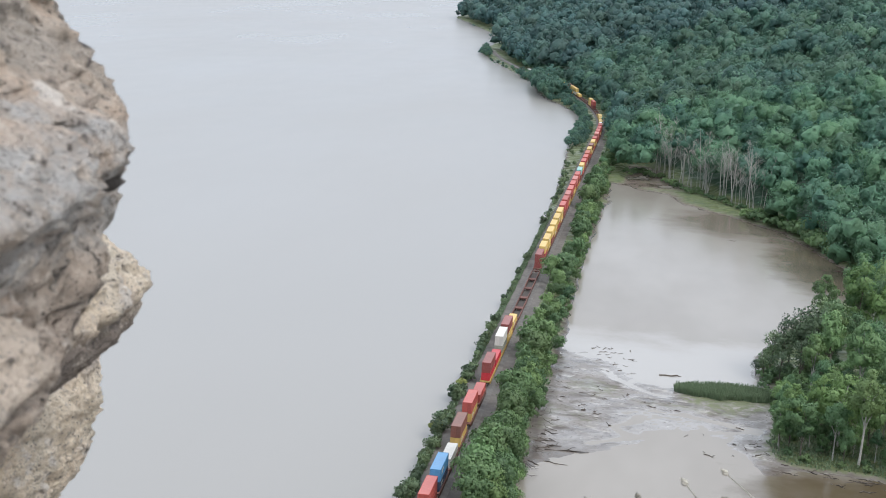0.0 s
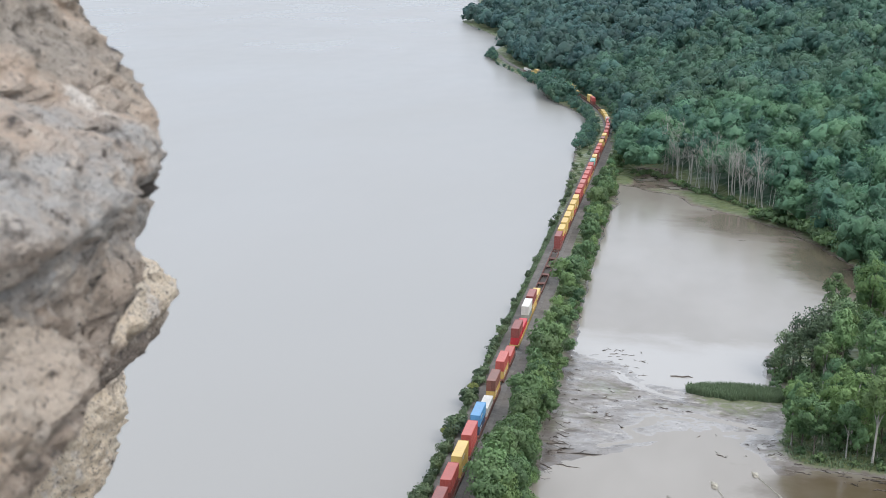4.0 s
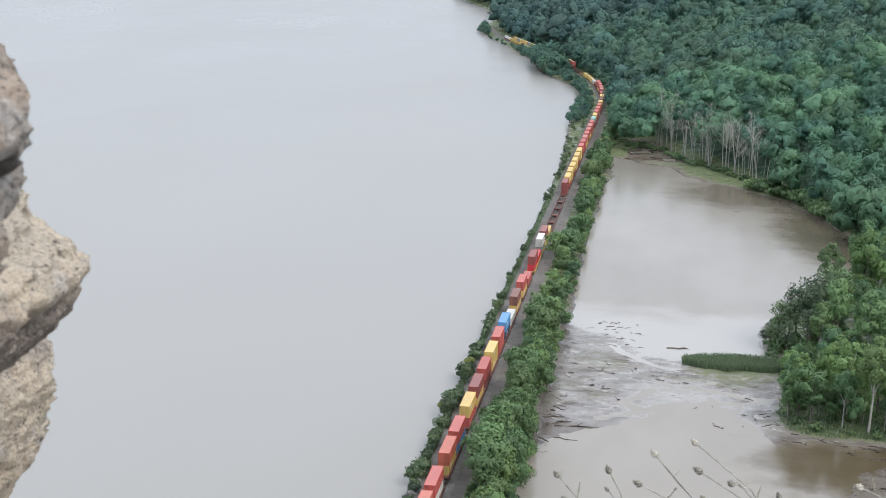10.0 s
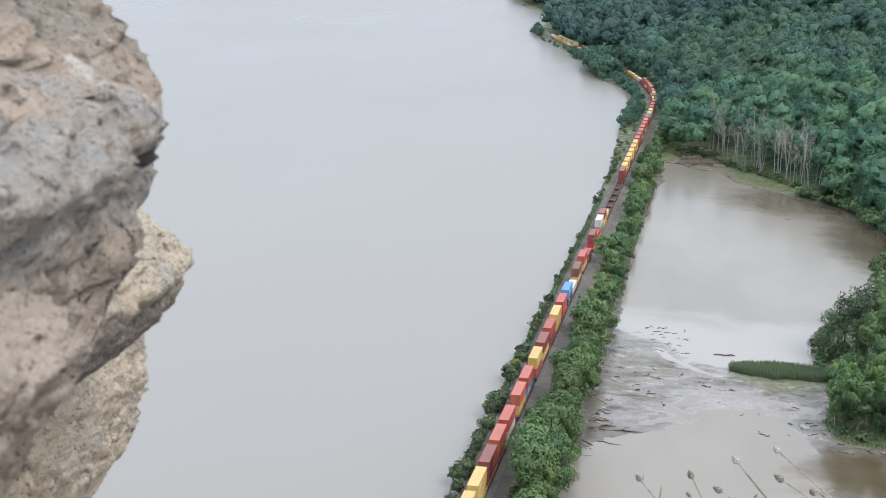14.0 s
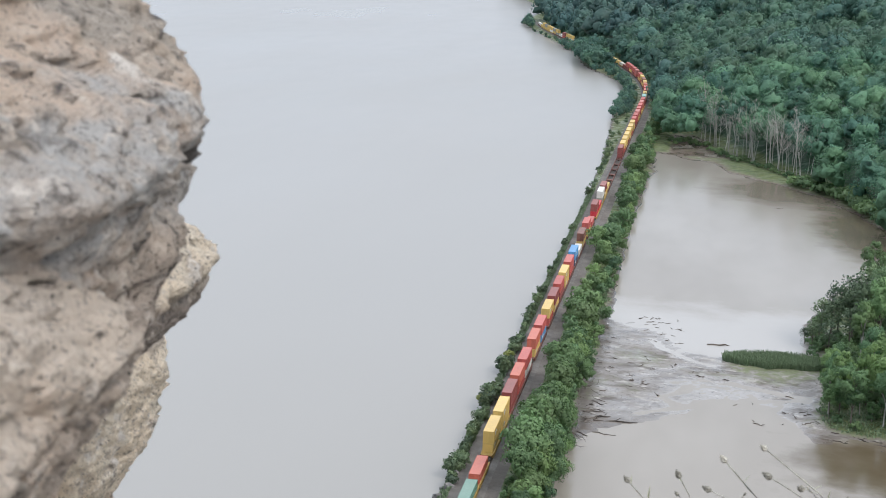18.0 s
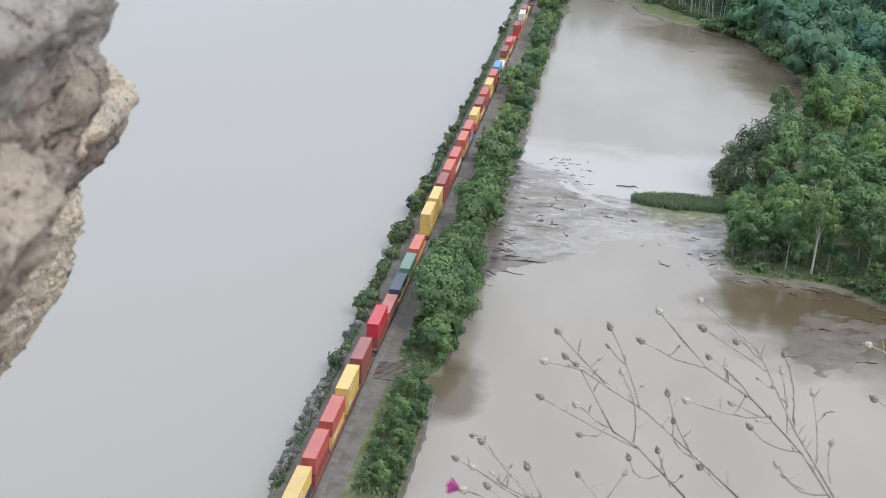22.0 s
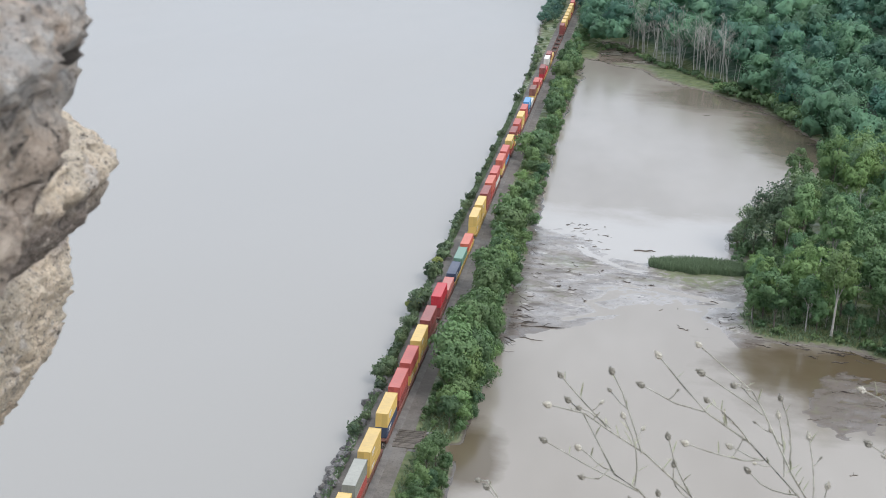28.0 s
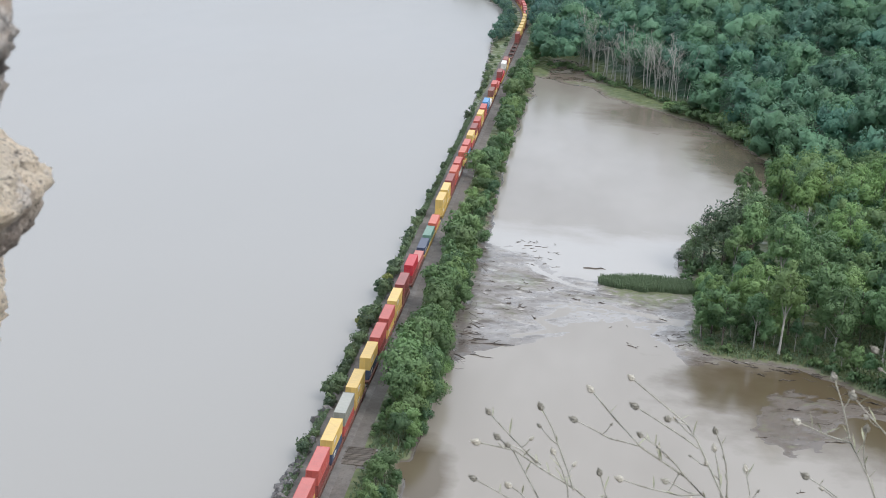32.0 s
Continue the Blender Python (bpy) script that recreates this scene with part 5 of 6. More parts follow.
# ---- knapweed on the ledge ----
STEM = surface("dry_stem", (0.3, 0.3, 0.25), (0.46, 0.45, 0.4), 40, (0.14, 0.12, 0.09), 120, 0.8)
BUD = surface("knapweed_bract", (0.2, 0.19, 0.16), (0.34, 0.33, 0.29), 150, (0.06, 0.05, 0.045), 260, 0.85)
BUD_SEED = surface("dry_seed_head", (0.42, 0.4, 0.35), (0.55, 0.53, 0.47), 150, (0.25, 0.22, 0.18), 260, 0.9)
LEAFLET = surface("narrow_leaf", (0.34, 0.36, 0.25), (0.5, 0.5, 0.4), 30, (0.3, 0.26, 0.17), 90, 0.8)
PETAL = surface("pink_petal", (0.85, 0.22, 0.68), (0.92, 0.4, 0.8), 60, None, 8, 0.6)


def bud_mesh(name, material):
    """An egg-shaped head with overlapping bracts and a tufted tip, 12 mm long, pointing up."""
    bm = bmesh.new()
    bmesh.ops.create_uvsphere(bm, u_segments=12, v_segments=9, radius=1)
    for v in bm.verts:
        t = v.co.z
        w = math.sqrt(max(0.02, 1 - t * t)) * (1 - 0.22 * t)
        a = math.atan2(v.co.y, v.co.x)
        ring = round((t + 1) * 4)
        r = 0.0043 * w * (1 + 0.14 * math.cos(6 * a + 3.14 * (ring % 2)))
        v.co = (r * math.cos(a), r * math.sin(a), 0.0065 * (t + 1))
    for k in range(9):
        a = k * 0.7
        vs = [bm.verts.new(p) for p in ((0.0012 * math.cos(a), 0.0012 * math.sin(a), 0.012), (0.0012 * math.cos(a + 0.8), 0.0012 * math.sin(a + 0.8), 0.012), (0.0024 * math.cos(a + 0.4), 0.0024 * math.sin(a + 0.4), 0.0155))]
        bm.faces.new(vs)
    return bm_mesh(name, bm, material)


def leaf_mesh():
    bm = bmesh.new()
    pts = [(0, 0), (0.0011, 0.006), (0.0013, 0.012), (0.0006, 0.019), (0, 0.022)]
    left = [bm.verts.new((-x, y, 0.0006 * math.sin(y * 200))) for x, y in pts[1:4]]
    mid = [bm.verts.new((0, y, -0.0005 + 0.1 * y * y * 20)) for x, y in pts]
    right = [bm.verts.new((x, y, 0.0006 * math.sin(y * 200))) for x, y in pts[1:4]]
    for side in (left, right):
        bm.faces.new((mid[0], side[0], mid[1]))
        for k in range(2):
            bm.faces.new((mid[k + 1], side[k], side[k + 1], mid[k + 2]))
        bm.faces.new((mid[3], side[2], mid[4]))
    return bm_mesh("leaf", bm, LEAFLET)


BUD_ME, SEED_ME, LEAF_ME = bud_mesh("flower_head", BUD), bud_mesh("flower_head", BUD_SEED), leaf_mesh()
PLANTS = []


def knapweed(label, root, stems, branches, seed, depth=1.75):
    """Leaning stems from the root through (x, height) points to a head each; branches (x, height) of the fork, (x, height) of the head, bend."""
    rng = np.random.default_rng(seed)
    ob = tagged(new("knapweed_plant"), label, "plant", "knapweed on the ledge")
    rt = Vector((root, depth, 122.5 - EZ))
    ob.matrix_basis = Matrix.Translation((rt.x, rt.y, rt.z + EZ))

    def dress(points, sparse=1.0):
        """A head on the last point, narrow leaves and a few small side heads along the way."""
        d = (points[-1] - points[-2]).normalized()
        pale = rng.random() < 0.35
        child("flower_head", SEED_ME if pale else BUD_ME, ob, "pale dry seed head" if pale else "", Matrix.Translation(points[-1] - rt) @ d.to_track_quat("Z", "Y").to_matrix().to_4x4() @ Matrix.Scale(0.66 + 0.22 * rng.random(), 4))
        for a, b in zip(points, points[1:]):
            for k in range(int(round((b - a).length / 0.016 * sparse * rng.random()))):
                p = a.lerp(b, rng.random())
                lean = Euler((radians(rng.uniform(20, 80)), 0, rng.random() * 6.28)).to_matrix().to_4x4()
                child("leaf", LEAF_ME, ob, m=Matrix.Translation(p - rt) @ lean @ Matrix.Scale(0.45 + 0.55 * rng.random(), 4))

    def side_head(a, b):
        p = a.lerp(b, 0.2 + 0.6 * rng.random())
        out = Vector((-0.012 - 0.014 * rng.random(), 0.008 * rng.normal(), 0.004 + 0.016 * rng.random()))
        if rng.random() < 0.4:
            out.x *= -0.4
        child("twig", tubes_mesh("twig", [tube([p - rt, p + out * 0.5 - Vector((0, 0, 0.002)) - rt, p + out - rt], [0.0007, 0.0006, 0.0005], 5)], STEM), ob)
        child("flower_head", SEED_ME if rng.random() < 0.6 else BUD_ME, ob, m=Matrix.Translation(p + out - rt) @ out.to_track_quat("Z", "Y").to_matrix().to_4x4() @ Matrix.Scale(0.3 + 0.25 * rng.random(), 4))

    for stem in stems:
        pts = [Vector((x, depth + 0.012 * rng.normal() * (0 < k), z)) for k, (x, z) in enumerate(stem)]
        low = pts[0]
        mid = rt.lerp(low, 0.5) + Vector((0.03, 0.02, -0.03))
        full = [rt - Vector((0, 0, 0.05)), mid] + pts
        radii = [0.0019 - 0.0012 * k / (len(full) - 1) for k in range(len(full))]
        child("stem", tubes_mesh("stem", [tube([p - rt for p in full], radii, 6)], STEM), ob)
        dress(pts)
        for a, b in zip(pts[:-1], pts[1:-1]):
            if rng.random() < 0.5:
                side_head(a, b)
    for ax, az, hx, hz, bend in branches:
        a, e = Vector((ax, depth, az)), Vector((hx, depth + 0.02 * rng.normal(), hz))
        across = Vector((-(e.z - a.z), 0, e.x - a.x)) * bend
        pts = [a.lerp(e, f) + across * 4 * f * (1 - f) + Vector((0, 0.004, 0)) * rng.normal() * f for f in (0, 0.25, 0.5, 0.75, 1)]
        child("branch", tubes_mesh("branch", [tube([p - rt for p in pts], [0.0009, 0.00085, 0.0008, 0.0007, 0.0006], 5)], STEM), ob)
        dress(pts, 0.8)
        if (e - a).length > 0.06 and rng.random() < 0.5:
            side_head(pts[1], pts[3])
    PLANTS.append((ob, seed))
    return ob


GREYISH = "dry grey-green knapweed with brown scaly heads"
knapweed(GREYISH, 0.55, (((0.166, -0.878), (0.094, -0.807), (0.038, -0.752), (0.008, -0.727), (-0.033, -0.669), (-0.049, -0.654)),
                         ((0.243, -0.877), (0.154, -0.8), (0.104, -0.759), (0.041, -0.706), (-0.001, -0.678), (-0.032, -0.667), (-0.07, -0.656))),
         ((0.033, -0.745, 0.013, -0.656, -0.08), (0.038, -0.752, -0.072, -0.709, 0.01), (0.004, -0.725, -0.025, -0.731, 0.25), (0.008, -0.73, -0.033, -0.707, 0.1), (-0.001, -0.678, -0.06, -0.619, 0.02),
          (-0.006, -0.677, -0.036, -0.653, -0.07), (0.037, -0.705, -0.004, -0.611, -0.02), (0.104, -0.759, 0.065, -0.677, 0.04), (0.099, -0.755, 0.074, -0.712, 0.17), (0.066, -0.782, 0.031, -0.768, 0.3),
          (0.08, -0.795, 0.061, -0.746, 0.01), (0.137, -0.788, 0.114, -0.774, 0.04)), 1)
knapweed(GREYISH, 0.6, (((0.326, -0.868), (0.265, -0.789), (0.238, -0.75), (0.205, -0.698), (0.169, -0.643), (0.155, -0.621), (0.092, -0.569)),
                        ((0.319, -0.869), (0.261, -0.789), (0.221, -0.737), (0.158, -0.678), (0.107, -0.646), (0.076, -0.615), (0.049, -0.586))),
         ((0.169, -0.643, 0.101, -0.608, -0.02), (0.151, -0.616, 0.134, -0.605, -0.02), (0.205, -0.698, 0.185, -0.617, -0.06), (0.158, -0.678, 0.105, -0.619, -0.04), (0.108, -0.647, 0.035, -0.63, 0.05),
          (0.177, -0.697, 0.09, -0.683, 0.08), (0.172, -0.697, 0.141, -0.689, 0.06), (0.219, -0.735, 0.165, -0.723, 0.13), (0.237, -0.746, 0.227, -0.678, -0.04), (0.257, -0.783, 0.2, -0.766, 0.2),
          (0.201, -0.715, 0.189, -0.652, -0.03), (0.256, -0.769, 0.251, -0.727, 0.06)), 2)
knapweed(GREYISH, 0.62, (((0.443, -0.84), (0.4, -0.76), (0.373, -0.702), (0.347, -0.644), (0.324, -0.607), (0.302, -0.603), (0.266, -0.583)),),
         ((0.325, -0.61, 0.306, -0.551, -0.02), (0.367, -0.699, 0.29, -0.662, 0.03), (0.393, -0.754, 0.325, -0.715, 0.06), (0.384, -0.722, 0.393, -0.67, 0.0), (0.397, -0.761, 0.362, -0.727, 0.02),
          (0.39, -0.753, 0.366, -0.735, -0.07), (0.389, -0.734, 0.39, -0.704, 0.02), (0.351, -0.654, 0.337, -0.59, 0.06)), 3, 1.72)
knapweed("pale green knapweed stem with small dry heads", 0.5, (((0.435, -0.819), (0.417, -0.752), (0.397, -0.675), (0.381, -0.592), (0.369, -0.537), (0.361, -0.501), (0.354, -0.466)),),
         ((0.369, -0.54, 0.324, -0.486, -0.04), (0.368, -0.531, 0.356, -0.498, -0.04), (0.385, -0.614, 0.316, -0.551, 0.01), (0.381, -0.586, 0.384, -0.551, 0.03), (0.391, -0.643, 0.363, -0.613, -0.06),
          (0.368, -0.528, 0.378, -0.502, 0.01)), 4, 1.68)
PINK = knapweed("knapweed with one open bright pink flower", 0.35, (((0.02, -0.922), (-0.029, -0.88), (-0.078, -0.827), (-0.12, -0.785), (-0.139, -0.763), (-0.147, -0.758)),),
                ((-0.065, -0.84, -0.164, -0.798, 0.02), (-0.078, -0.829, -0.142, -0.795, 0.02), (-0.101, -0.804, -0.138, -0.783, -0.02), (-0.05, -0.856, -0.082, -0.802, -0.02), (-0.058, -0.848, -0.123, -0.815, 0.02),
                 (0.019, -0.915, -0.023, -0.788, -0.12), (-0.001, -0.902, 0.026, -0.799, 0.1)), 5)


def pink_flower():
    bm = bmesh.new()
    rng = np.random.default_rng(4)
    for k in range(46):
        a, t = rng.random() * 6.28, rng.random() * 0.9
        d = Vector((math.cos(a) * t, math.sin(a) * t, 1)).normalized()
        side = d.orthogonal().normalized() * 0.0011
        o = Vector((0, 0, 0.009))
        bm.faces.new([bm.verts.new(p) for p in (o - side * 0.4, o + side * 0.4, o + d * 0.014 + side * 1.4, o + d * 0.019, o + d * 0.014 - side * 1.4)])
    base = Vector((0.35, 1.75, 122.5 - EZ))
    a, b = Vector((-0.065, 1.75, -0.842)), Vector((-0.149, 1.745, -0.826))
    head = child("flower_head", SEED_ME, PINK, "", Matrix.Translation(b - base) @ (b - a).to_track_quat("Z", "Y").to_matrix().to_4x4())
    part("petals", bm, PETAL, head, "bright pink petals")
    child("branch", tubes_mesh("branch", [tube([a - base, a.lerp(b, 0.5) + Vector((0, 0, -0.004)) - base, b - base], [0.0014, 0.0012, 0.001], 5)], STEM), PINK)


pink_flower()

# ---- the train ----
PAINTS = {
    "red": ((0.51, 0.108, 0.092), (0.44, 0.09, 0.08)), "maroon": ((0.29, 0.075, 0.068), (0.23, 0.065, 0.06)), "orange": ((0.57, 0.15, 0.098), (0.5, 0.125, 0.09)),
    "crimson": ((0.55, 0.03, 0.05), (0.5, 0.04, 0.055)), "pink": ((0.55, 0.16, 0.14), (0.5, 0.2, 0.18)), "yellow": ((0.7, 0.49, 0.15), (0.62, 0.43, 0.15)),
    "blue": ((0.1, 0.33, 0.62), (0.12, 0.3, 0.55)), "navy": ((0.05, 0.075, 0.14), (0.07, 0.09, 0.15)), "green": ((0.12, 0.25, 0.2), (0.15, 0.27, 0.22)),
    "white": ((0.72, 0.71, 0.68), (0.6, 0.58, 0.55)), "grey": ((0.27, 0.28, 0.25), (0.32, 0.325, 0.29)), "brown": ((0.25, 0.1, 0.075), (0.2, 0.085, 0.07)), "teal": ((0.25, 0.5, 0.47), (0.3, 0.52, 0.5)),
}
CAR_PAINT = surface("well_car_paint", (0.13, 0.05, 0.04), (0.2, 0.09, 0.07), 0.7, (0.06, 0.045, 0.04), 5, 0.7, 0, 20, 0, 0.3)
CAR_YELLOW = surface("well_car_yellow", (0.45, 0.3, 0.08), (0.36, 0.25, 0.08), 0.7, (0.1, 0.07, 0.05), 5, 0.7, 0, 20, 0, 0.2)
IRON = surface("bogie_iron", (0.05, 0.045, 0.04), (0.1, 0.085, 0.075), 3, None, 8, 0.7, 0, 20, 0.3)
BARS = surface("marking_white", (0.6, 0.6, 0.58), (0.7, 0.7, 0.68), 2)
CL, CW, CH = 12.19, 2.44, 2.9


def paint_mat(name):
    a, b = PAINTS[name]
    fade = tuple(0.85 * v + 0.07 for v in a)
    return surface("container_" + name, a, b, 0.35, fade, 0.6, 0.6, 0.0, 20, 0.0, 0.14)


def bleached_sheen_mat(name):
    """The same paint on a roof, paler for sun bleaching, dust and the sky's sheen put into its colour, with rust
    stains.
    """
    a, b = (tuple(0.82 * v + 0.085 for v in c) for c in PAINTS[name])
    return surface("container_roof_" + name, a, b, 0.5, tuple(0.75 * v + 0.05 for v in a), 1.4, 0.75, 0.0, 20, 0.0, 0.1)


def corrugated_side(bm, x, sign):
    """A corrugated long wall between the corner posts, with its bottom and top rails."""
    n, y0, y1 = 36, 0.25, CL - 0.25
    step = (y1 - y0) / n
    prof = [(y0, 0.0)]
    for i in range(n):
        y = y0 + i * step
        prof += [(y + step * 0.15, -0.045), (y + step * 0.5, -0.045), (y + step * 0.65, 0.0), (y + step, 0.0)]
    lo = [bm.verts.new((x + sign * d, y, 0.16)) for y, d in prof]
    hi = [bm.verts.new((x + sign * d, y, CH - 0.1)) for y, d in prof]
    for i in range(len(prof) - 1):
        bm.faces.new((lo[i], lo[i + 1], hi[i + 1], hi[i]) if sign > 0 else (lo[i + 1], lo[i], hi[i], hi[i + 1]))


def container_kind(colour, marked=False):
    """A 12.2 m steel freight container: corrugated walls, roof, frame with corner castings, end wall, and two doors with lock rods."""
    mat, roof_mat = paint_mat(colour), bleached_sheen_mat(colour)
    h = CW / 2
    walls = []
    for s in (-1, 1):
        bm = bmesh.new()
        corrugated_side(bm, s * (h - 0.02), s)
        walls.append(bm_mesh("side_wall", bm, mat))
    bm = bmesh.new()
    n = 26
    prof = []
    for i in range(n):
        y, st = 0.2 + i * (CL - 0.4) / n, (CL - 0.4) / n
        prof += [(y, 0.0), (y + st * 0.35, 0.0), (y + st * 0.5, 0.022), (y + st * 0.85, 0.022)]
    prof.append((CL - 0.2, 0.0))
    a = [bm.verts.new((-h + 0.06, y, CH - 0.035 + d)) for y, d in prof]
    b = [bm.verts.new((h - 0.06, y, CH - 0.035 + d)) for y, d in prof]
    for i in range(len(prof) - 1):
        bm.faces.new((a[i], b[i], b[i + 1], a[i + 1]))
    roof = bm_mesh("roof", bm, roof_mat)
    bm = bmesh.new()
    for sx in (-1, 1):
        for y in (0.08, CL - 0.08):
            box(bm, sx * (h - 0.075) - 0.075, sx * (h - 0.075) + 0.075, y - 0.08, y + 0.08, 0.0, CH)
        for z in (0.08, CH - 0.05):
            box(bm, sx * (h - 0.045) - 0.04, sx * (h - 0.045) + 0.04, 0.16, CL - 0.16, z - 0.075 * (z < 1) - 0.05 * (z > 1), z + 0.075 * (z < 1) + 0.045 * (z > 1))
    for y in (0.08, CL - 0.08):
        for z in (0.08, CH - 0.06):
            box(bm, -h + 0.15, h - 0.15, y - 0.06, y + 0.06, z - 0.07, z + 0.055)
    box(bm, -h + 0.1, h - 0.1, 0.16, CL - 0.16, 0.1, 0.14)
    frame_me = bm_mesh("frame", bm, mat)
    bm = bmesh.new()
    for i in range(8):
        x = -1.05 + i * 0.265
        box(bm, x, x + 0.24, CL - 0.1 + 0.03 * (i % 2), CL - 0.04 + 0.03 * (i % 2), 0.15, CH - 0.12)
    end = bm_mesh("end_wall", bm, mat)
    bm = bmesh.new()
    box(bm, 0.01, h - 0.16, 0.03, 0.08, 0.16, CH - 0.13)
    for x in (0.3, 0.78):
        box(bm, x - 0.02, x + 0.02, 0.0, 0.03, 0.12, CH - 0.1)
        box(bm, x - 0.06, x + 0.14, -0.01, 0.02, 1.15, 1.21)
    door = bm_mesh("door", bm, mat)
    ob = new("freight_container")
    for name, me in (("side_wall", walls[0]), ("side_wall", walls[1]), ("roof", roof), ("frame", frame_me), ("end_wall", end), ("door", door)):
        child(name, me, ob)
    child("door", door, ob, m=Matrix.Scale(-1, 4, (1, 0, 0)))
    if marked:
        bm = bmesh.new()
        for y0, y1, z0, z1 in ((2.2, 5.2, 1.7, 2.15), (2.2, 4.2, 1.25, 1.45)):
            box(bm, h - 0.022, h - 0.012, y0, y1, z0, z1)
        part("marking", bm, BARS, ob, "unreadable white marking bars")
    return tagged(ob, f"{COLOUR_WORDS.get(colour, colour)} corrugated steel freight container riding on the train", "container", "containers on the train")


COLOUR_WORDS = {"red": "faded red", "maroon": "dark maroon", "orange": "orange-red", "crimson": "bright crimson", "pink": "sun-bleached pinkish red", "yellow": "mustard yellow", "blue": "light blue",
                "navy": "dark navy blue", "green": "muted green", "white": "off-white", "grey": "grey-green", "brown": "rust brown", "teal": "pale teal"}


def well_car_kind(paint, label):
    """One unit of an articulated double-stack well car, its near end at y 0 of its container."""
    ob = tagged(new("well_car"), label, "rail car", "well cars of the train")
    for s in (-1, 1):
        bm = bmesh.new()
        box(bm, s * 1.36 - 0.07, s * 1.36 + 0.07, -0.5, CL + 0.5, -0.1, 0.85)
        box(bm, s * 1.36 - 0.14, s * 1.36 + 0.14, -0.5, CL + 0.5, 0.85, 0.98)
        for i in range(7):
            y = 0.4 + i * 1.9
            box(bm, s * 1.44 - 0.04, s * 1.44 + 0.04, y, y + 0.12, -0.08, 0.86)
        part("side_sill", bm, paint, ob)
    bm = bmesh.new()
    box(bm, -1.3, 1.3, 0.0, CL, -0.12, -0.02)
    part("well_floor", bm, IRON, ob)
    for y0, y1 in ((-1.75, -0.3), (CL + 0.3, CL + 1.6)):
        bm = bmesh.new()
        box(bm, -1.4, 1.4, y0, y1, 0.62, 0.82)
        box(bm, -0.35, 0.35, y0, y1, 0.3, 0.62)
        for s in (-1, 1):
            box(bm, s * 1.3 - 0.1, s * 1.3 + 0.1, y0, y1, 0.3, 0.98)
        part("end_platform", bm, paint, ob)
    bogie = bmesh.new()
    for s in (-1, 1):
        box(bogie, s * 1.0 - 0.12, s * 1.0 + 0.12, -2.9, -0.5, -0.05, 0.3, 0.05)
    box(bogie, -1.0, 1.0, -1.95, -1.45, 0.05, 0.35)
    bg_ = part("bogie", bogie, IRON, ob)
    for y in (-2.6, -0.8):
        for s in (-1, 1):
            w = bmesh.new()
            bmesh.ops.create_cone(w, cap_ends=True, segments=16, radius1=0.42, radius2=0.45, depth=0.12, matrix=Matrix.Translation((s * 0.75, y, 0.15)) @ Matrix.Rotation(s * math.pi / 2, 4, "Y"))
            part("wheel", w, STEEL, bg_)
    return ob


SPEED, RAIL = 11.28, 2.3
CARS = []  # near end of each car along the line at 0 s, lower colour, upper colour


def consist():
    def run(start, text, pitch=15.2):
        """Cars from the front of a run backwards, 'upper/lower' by name; '-' is an empty place."""
        y = start
        for word in text.split():
            up, _, low = word.partition("/")
            CARS.append((y, low or up, "" if up == "-" or not low else up))
            y -= pitch

    rng = random.Random(8)
    white = ["white", "grey", "white", "yellow", "white", "yellow"]
    run(1026, "red/maroon red/yellow red/maroon pink/red", 16.4)
    run(1125, "- -/yellow -/yellow -/yellow -/white -/maroon", 16.5)
    run(1192.5, "yellow/yellow red/maroon - -", 16.6)
    run(1323, "-/white maroon/red yellow/yellow yellow/white -/yellow - - -", 16.4)
    y = 1341.0
    while y < 1480:
        CARS.append((y, rng.choice(white), rng.choice(white) if rng.random() < 0.5 else ""))
        y += 16.4 if rng.random() < 0.8 else 19.5
    run(953, "red/yellow yellow/red brown/yellow yellow/red orange/maroon red/grey", 17.6)
    run(848, "red/maroon yellow/red teal/maroon", 17.3)
    run(796, "red/maroon pink/red red/yellow red/maroon pink/yellow red/red red/maroon", 16.4)
    run(680.5, "yellow/yellow yellow/red yellow/yellow yellow/maroon yellow/yellow yellow/red maroon/maroon", 16.6)
    run(562, "- - - - -", 15.6)
    run(483, "-/yellow maroon/yellow white/grey", 15.2)
    run(436.5, "-/crimson maroon/crimson", 14.6)
    run(400, "-/red red/yellow", 17.6)
    run(362, "brown/yellow", 16)
    run(346, "-/white blue/navy red/red yellow/yellow red/maroon maroon/yellow yellow/red", 16.3)
    run(229, "red/blue orange/yellow", 15.2)
    run(193.5, "red/white orange/red maroon/maroon yellow/yellow yellow/yellow", 15.0)
    run(113.5, "-/orange -/green -/navy -/pink crimson/maroon", 15.2)
    run(33.3, "maroon/brown yellow/yellow red/yellow red/maroon yellow/navy", 15.1)
    run(-46.8, "yellow/yellow grey/red yellow/navy red/maroon red/yellow", 15.3)
    run(-127.5, "yellow/red maroon/yellow red/red", 15.2)


consist()


def line_pose(s, z):
    """Place and heading for a thing whose near end has gone s metres along the line (s is y on the straight)."""
    if s < 1000:
        return Matrix.Translation((-44.7, s, z))
    y0, x0 = along(s)
    y1, x1 = along(s + CL)
    return Matrix.Translation((x0, y0, z)) @ Matrix.Rotation(math.atan2(x0 - x1, y1 - y0), 4, "Z")


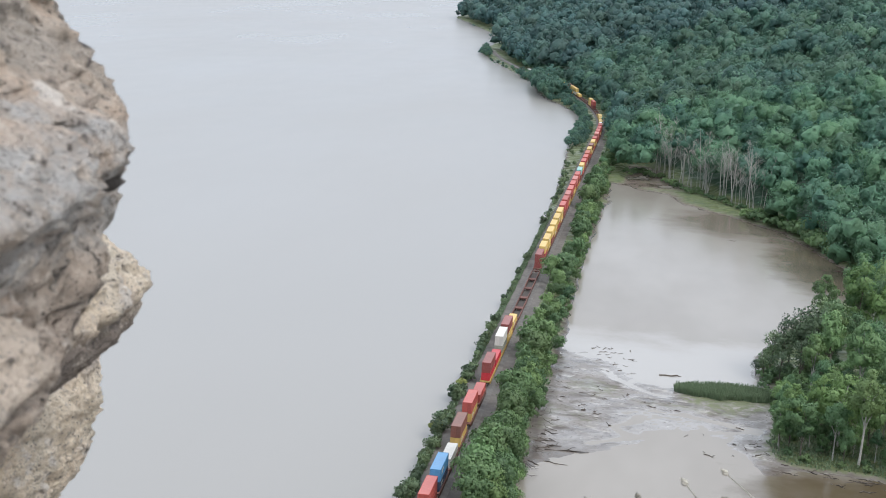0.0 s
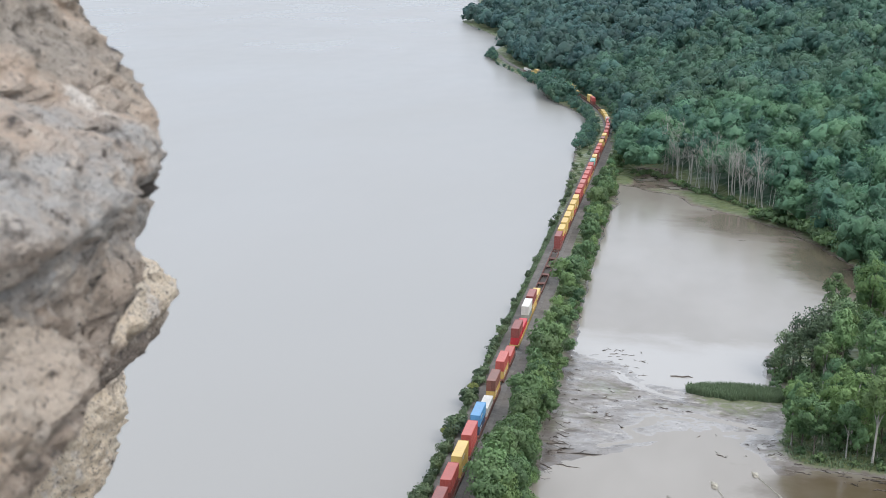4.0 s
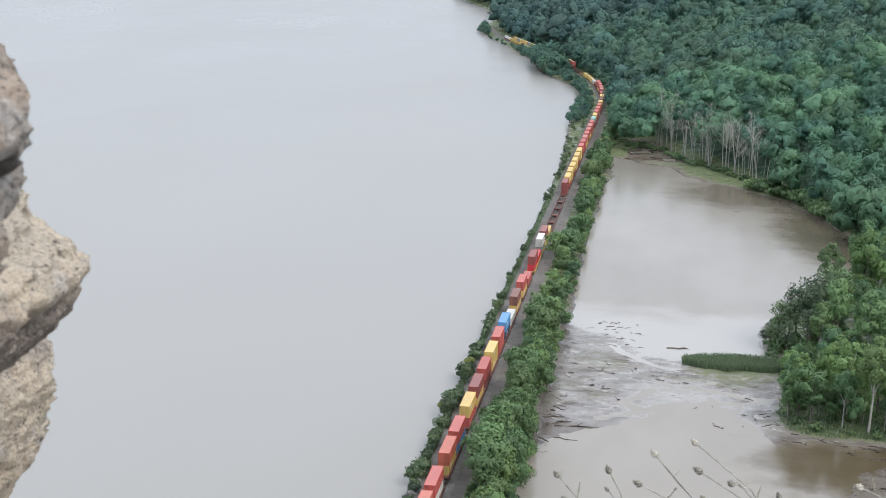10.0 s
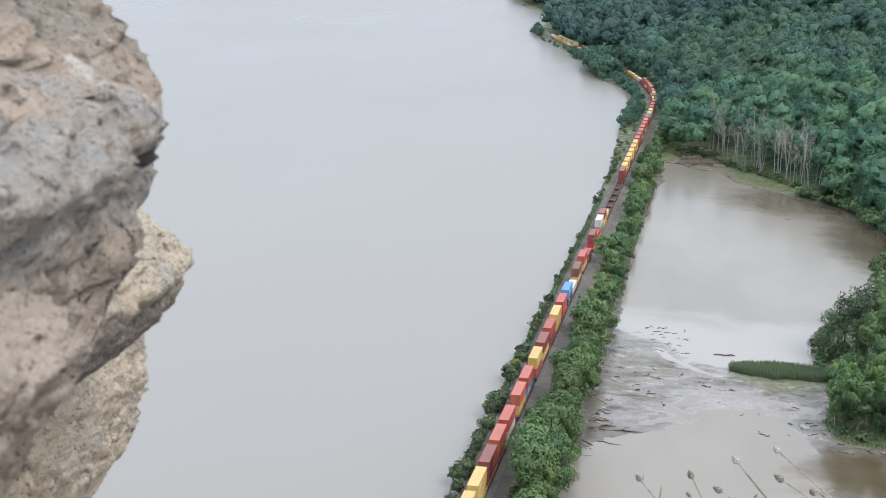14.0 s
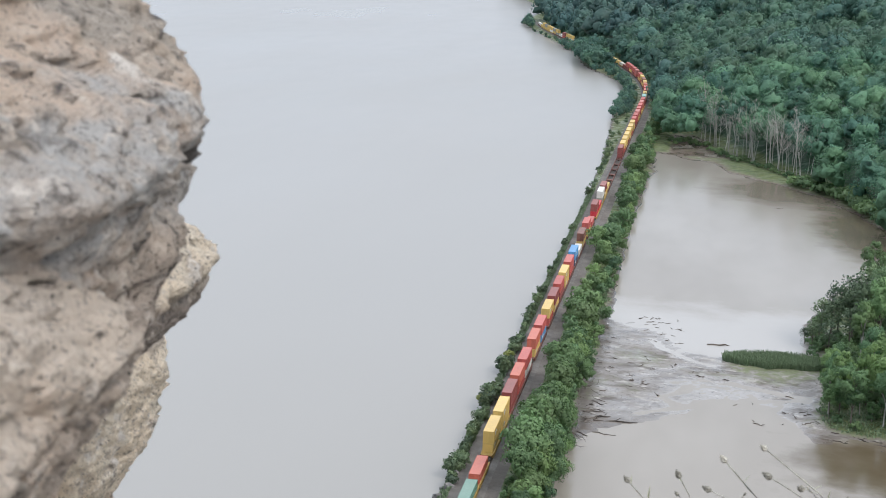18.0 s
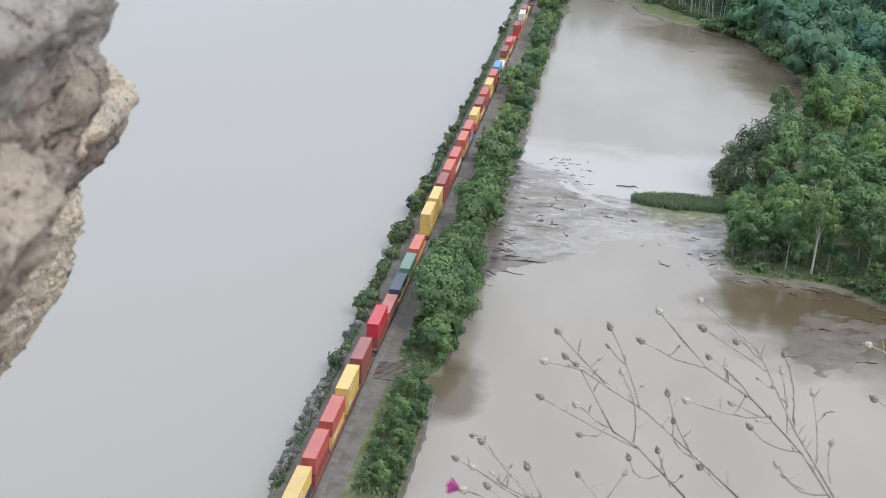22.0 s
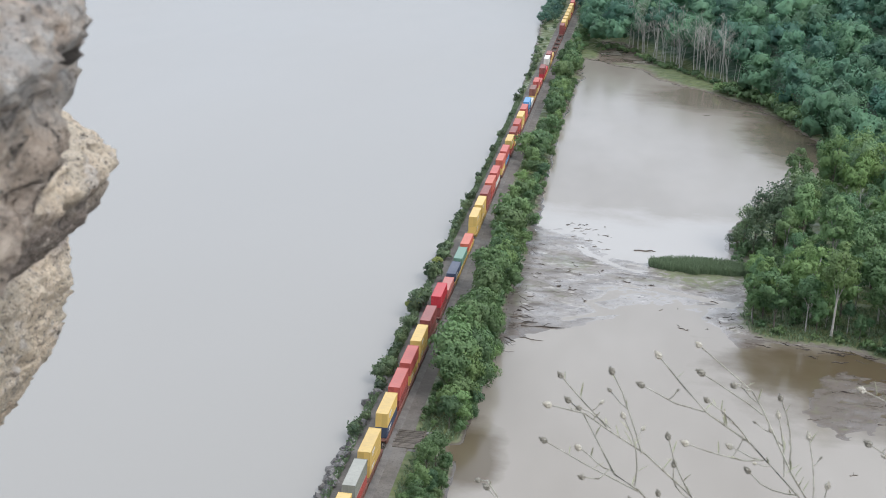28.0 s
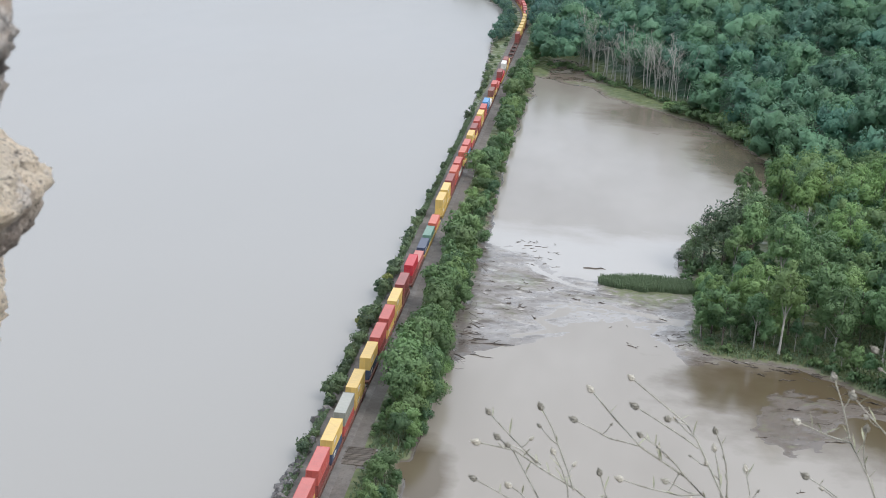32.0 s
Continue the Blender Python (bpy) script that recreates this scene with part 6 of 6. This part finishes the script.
LINE_Y = np.arange(900, 2400, 2.0)
LINE_X = track_x(LINE_Y)
LINE_S = 900 + np.concatenate([[0], np.cumsum(np.hypot(np.diff(LINE_X), np.diff(LINE_Y)))])


def along(s):
    return float(np.interp(s, LINE_S, LINE_Y)), float(np.interp(s, LINE_S, LINE_X))


def train_rows(s, z):
    times = (0.0, 32.0) if s + SPEED * 32 < 985 else tuple(np.linspace(0, 32, 17))
    return [(t, line_pose(s + SPEED * t, z)) for t in times]


MOVING = []


def build_train():
    kinds = {}
    marked = {"yellow", "white", "blue", "navy"}
    cars = [well_car_kind(CAR_PAINT, "rust-brown articulated double-stack well car"), well_car_kind(CAR_YELLOW, "yellow articulated double-stack well car")]
    first = [True, True]
    for i, (s, low, up) in enumerate(CARS):
        k = 1 if (int(s // 80.4) % 4 == 1) else 0
        ob = cars[k] if first[k] else copy_thing(cars[k], Matrix.Identity(4))
        first[k] = False
        MOVING.append((ob, s, RAIL + 0.25))
        for colour, z in ((low, RAIL + 0.28), (up, RAIL + 0.3 + CH)):
            if not colour or colour == "-":
                continue
            if colour not in kinds:
                kinds[colour] = ob = container_kind(colour, colour in marked)
            else:
                ob = copy_thing(kinds[colour], Matrix.Identity(4))
            MOVING.append((ob, s, z))


build_train()


GUST_T = (0, 9, 11, 13, 15, 17.5, 19, 20, 21, 23, 25, 28, 29, 32)
GUST = (1.1, 1.1, 1.25, 1.5, 1.0, -0.2, 0, 0.5, -0.2, 0, 0.9, 1.1, -0.4, -0.2)  # degrees by which the wind leans the stems


def motions():
    for ob, s, z in MOVING:
        walk(ob, train_rows(s, z))
    # the plants sway a little in the wind
    for ob, seed in PLANTS:
        loc = ob.location.copy()
        rows = []
        for i in range(65):
            t = i * 0.5
            a = float(np.interp(t, GUST_T, GUST)) + 0.1 * math.sin(1.9 * t + seed) + 0.08 * math.sin(3.1 * t + 2.2 * seed)
            b = 0.08 * math.sin(1.4 * t + 1.7 * seed)
            rows.append((t, pose(loc.x, loc.y, loc.z, b, a, 0)))
        walk(ob, rows)


motions()
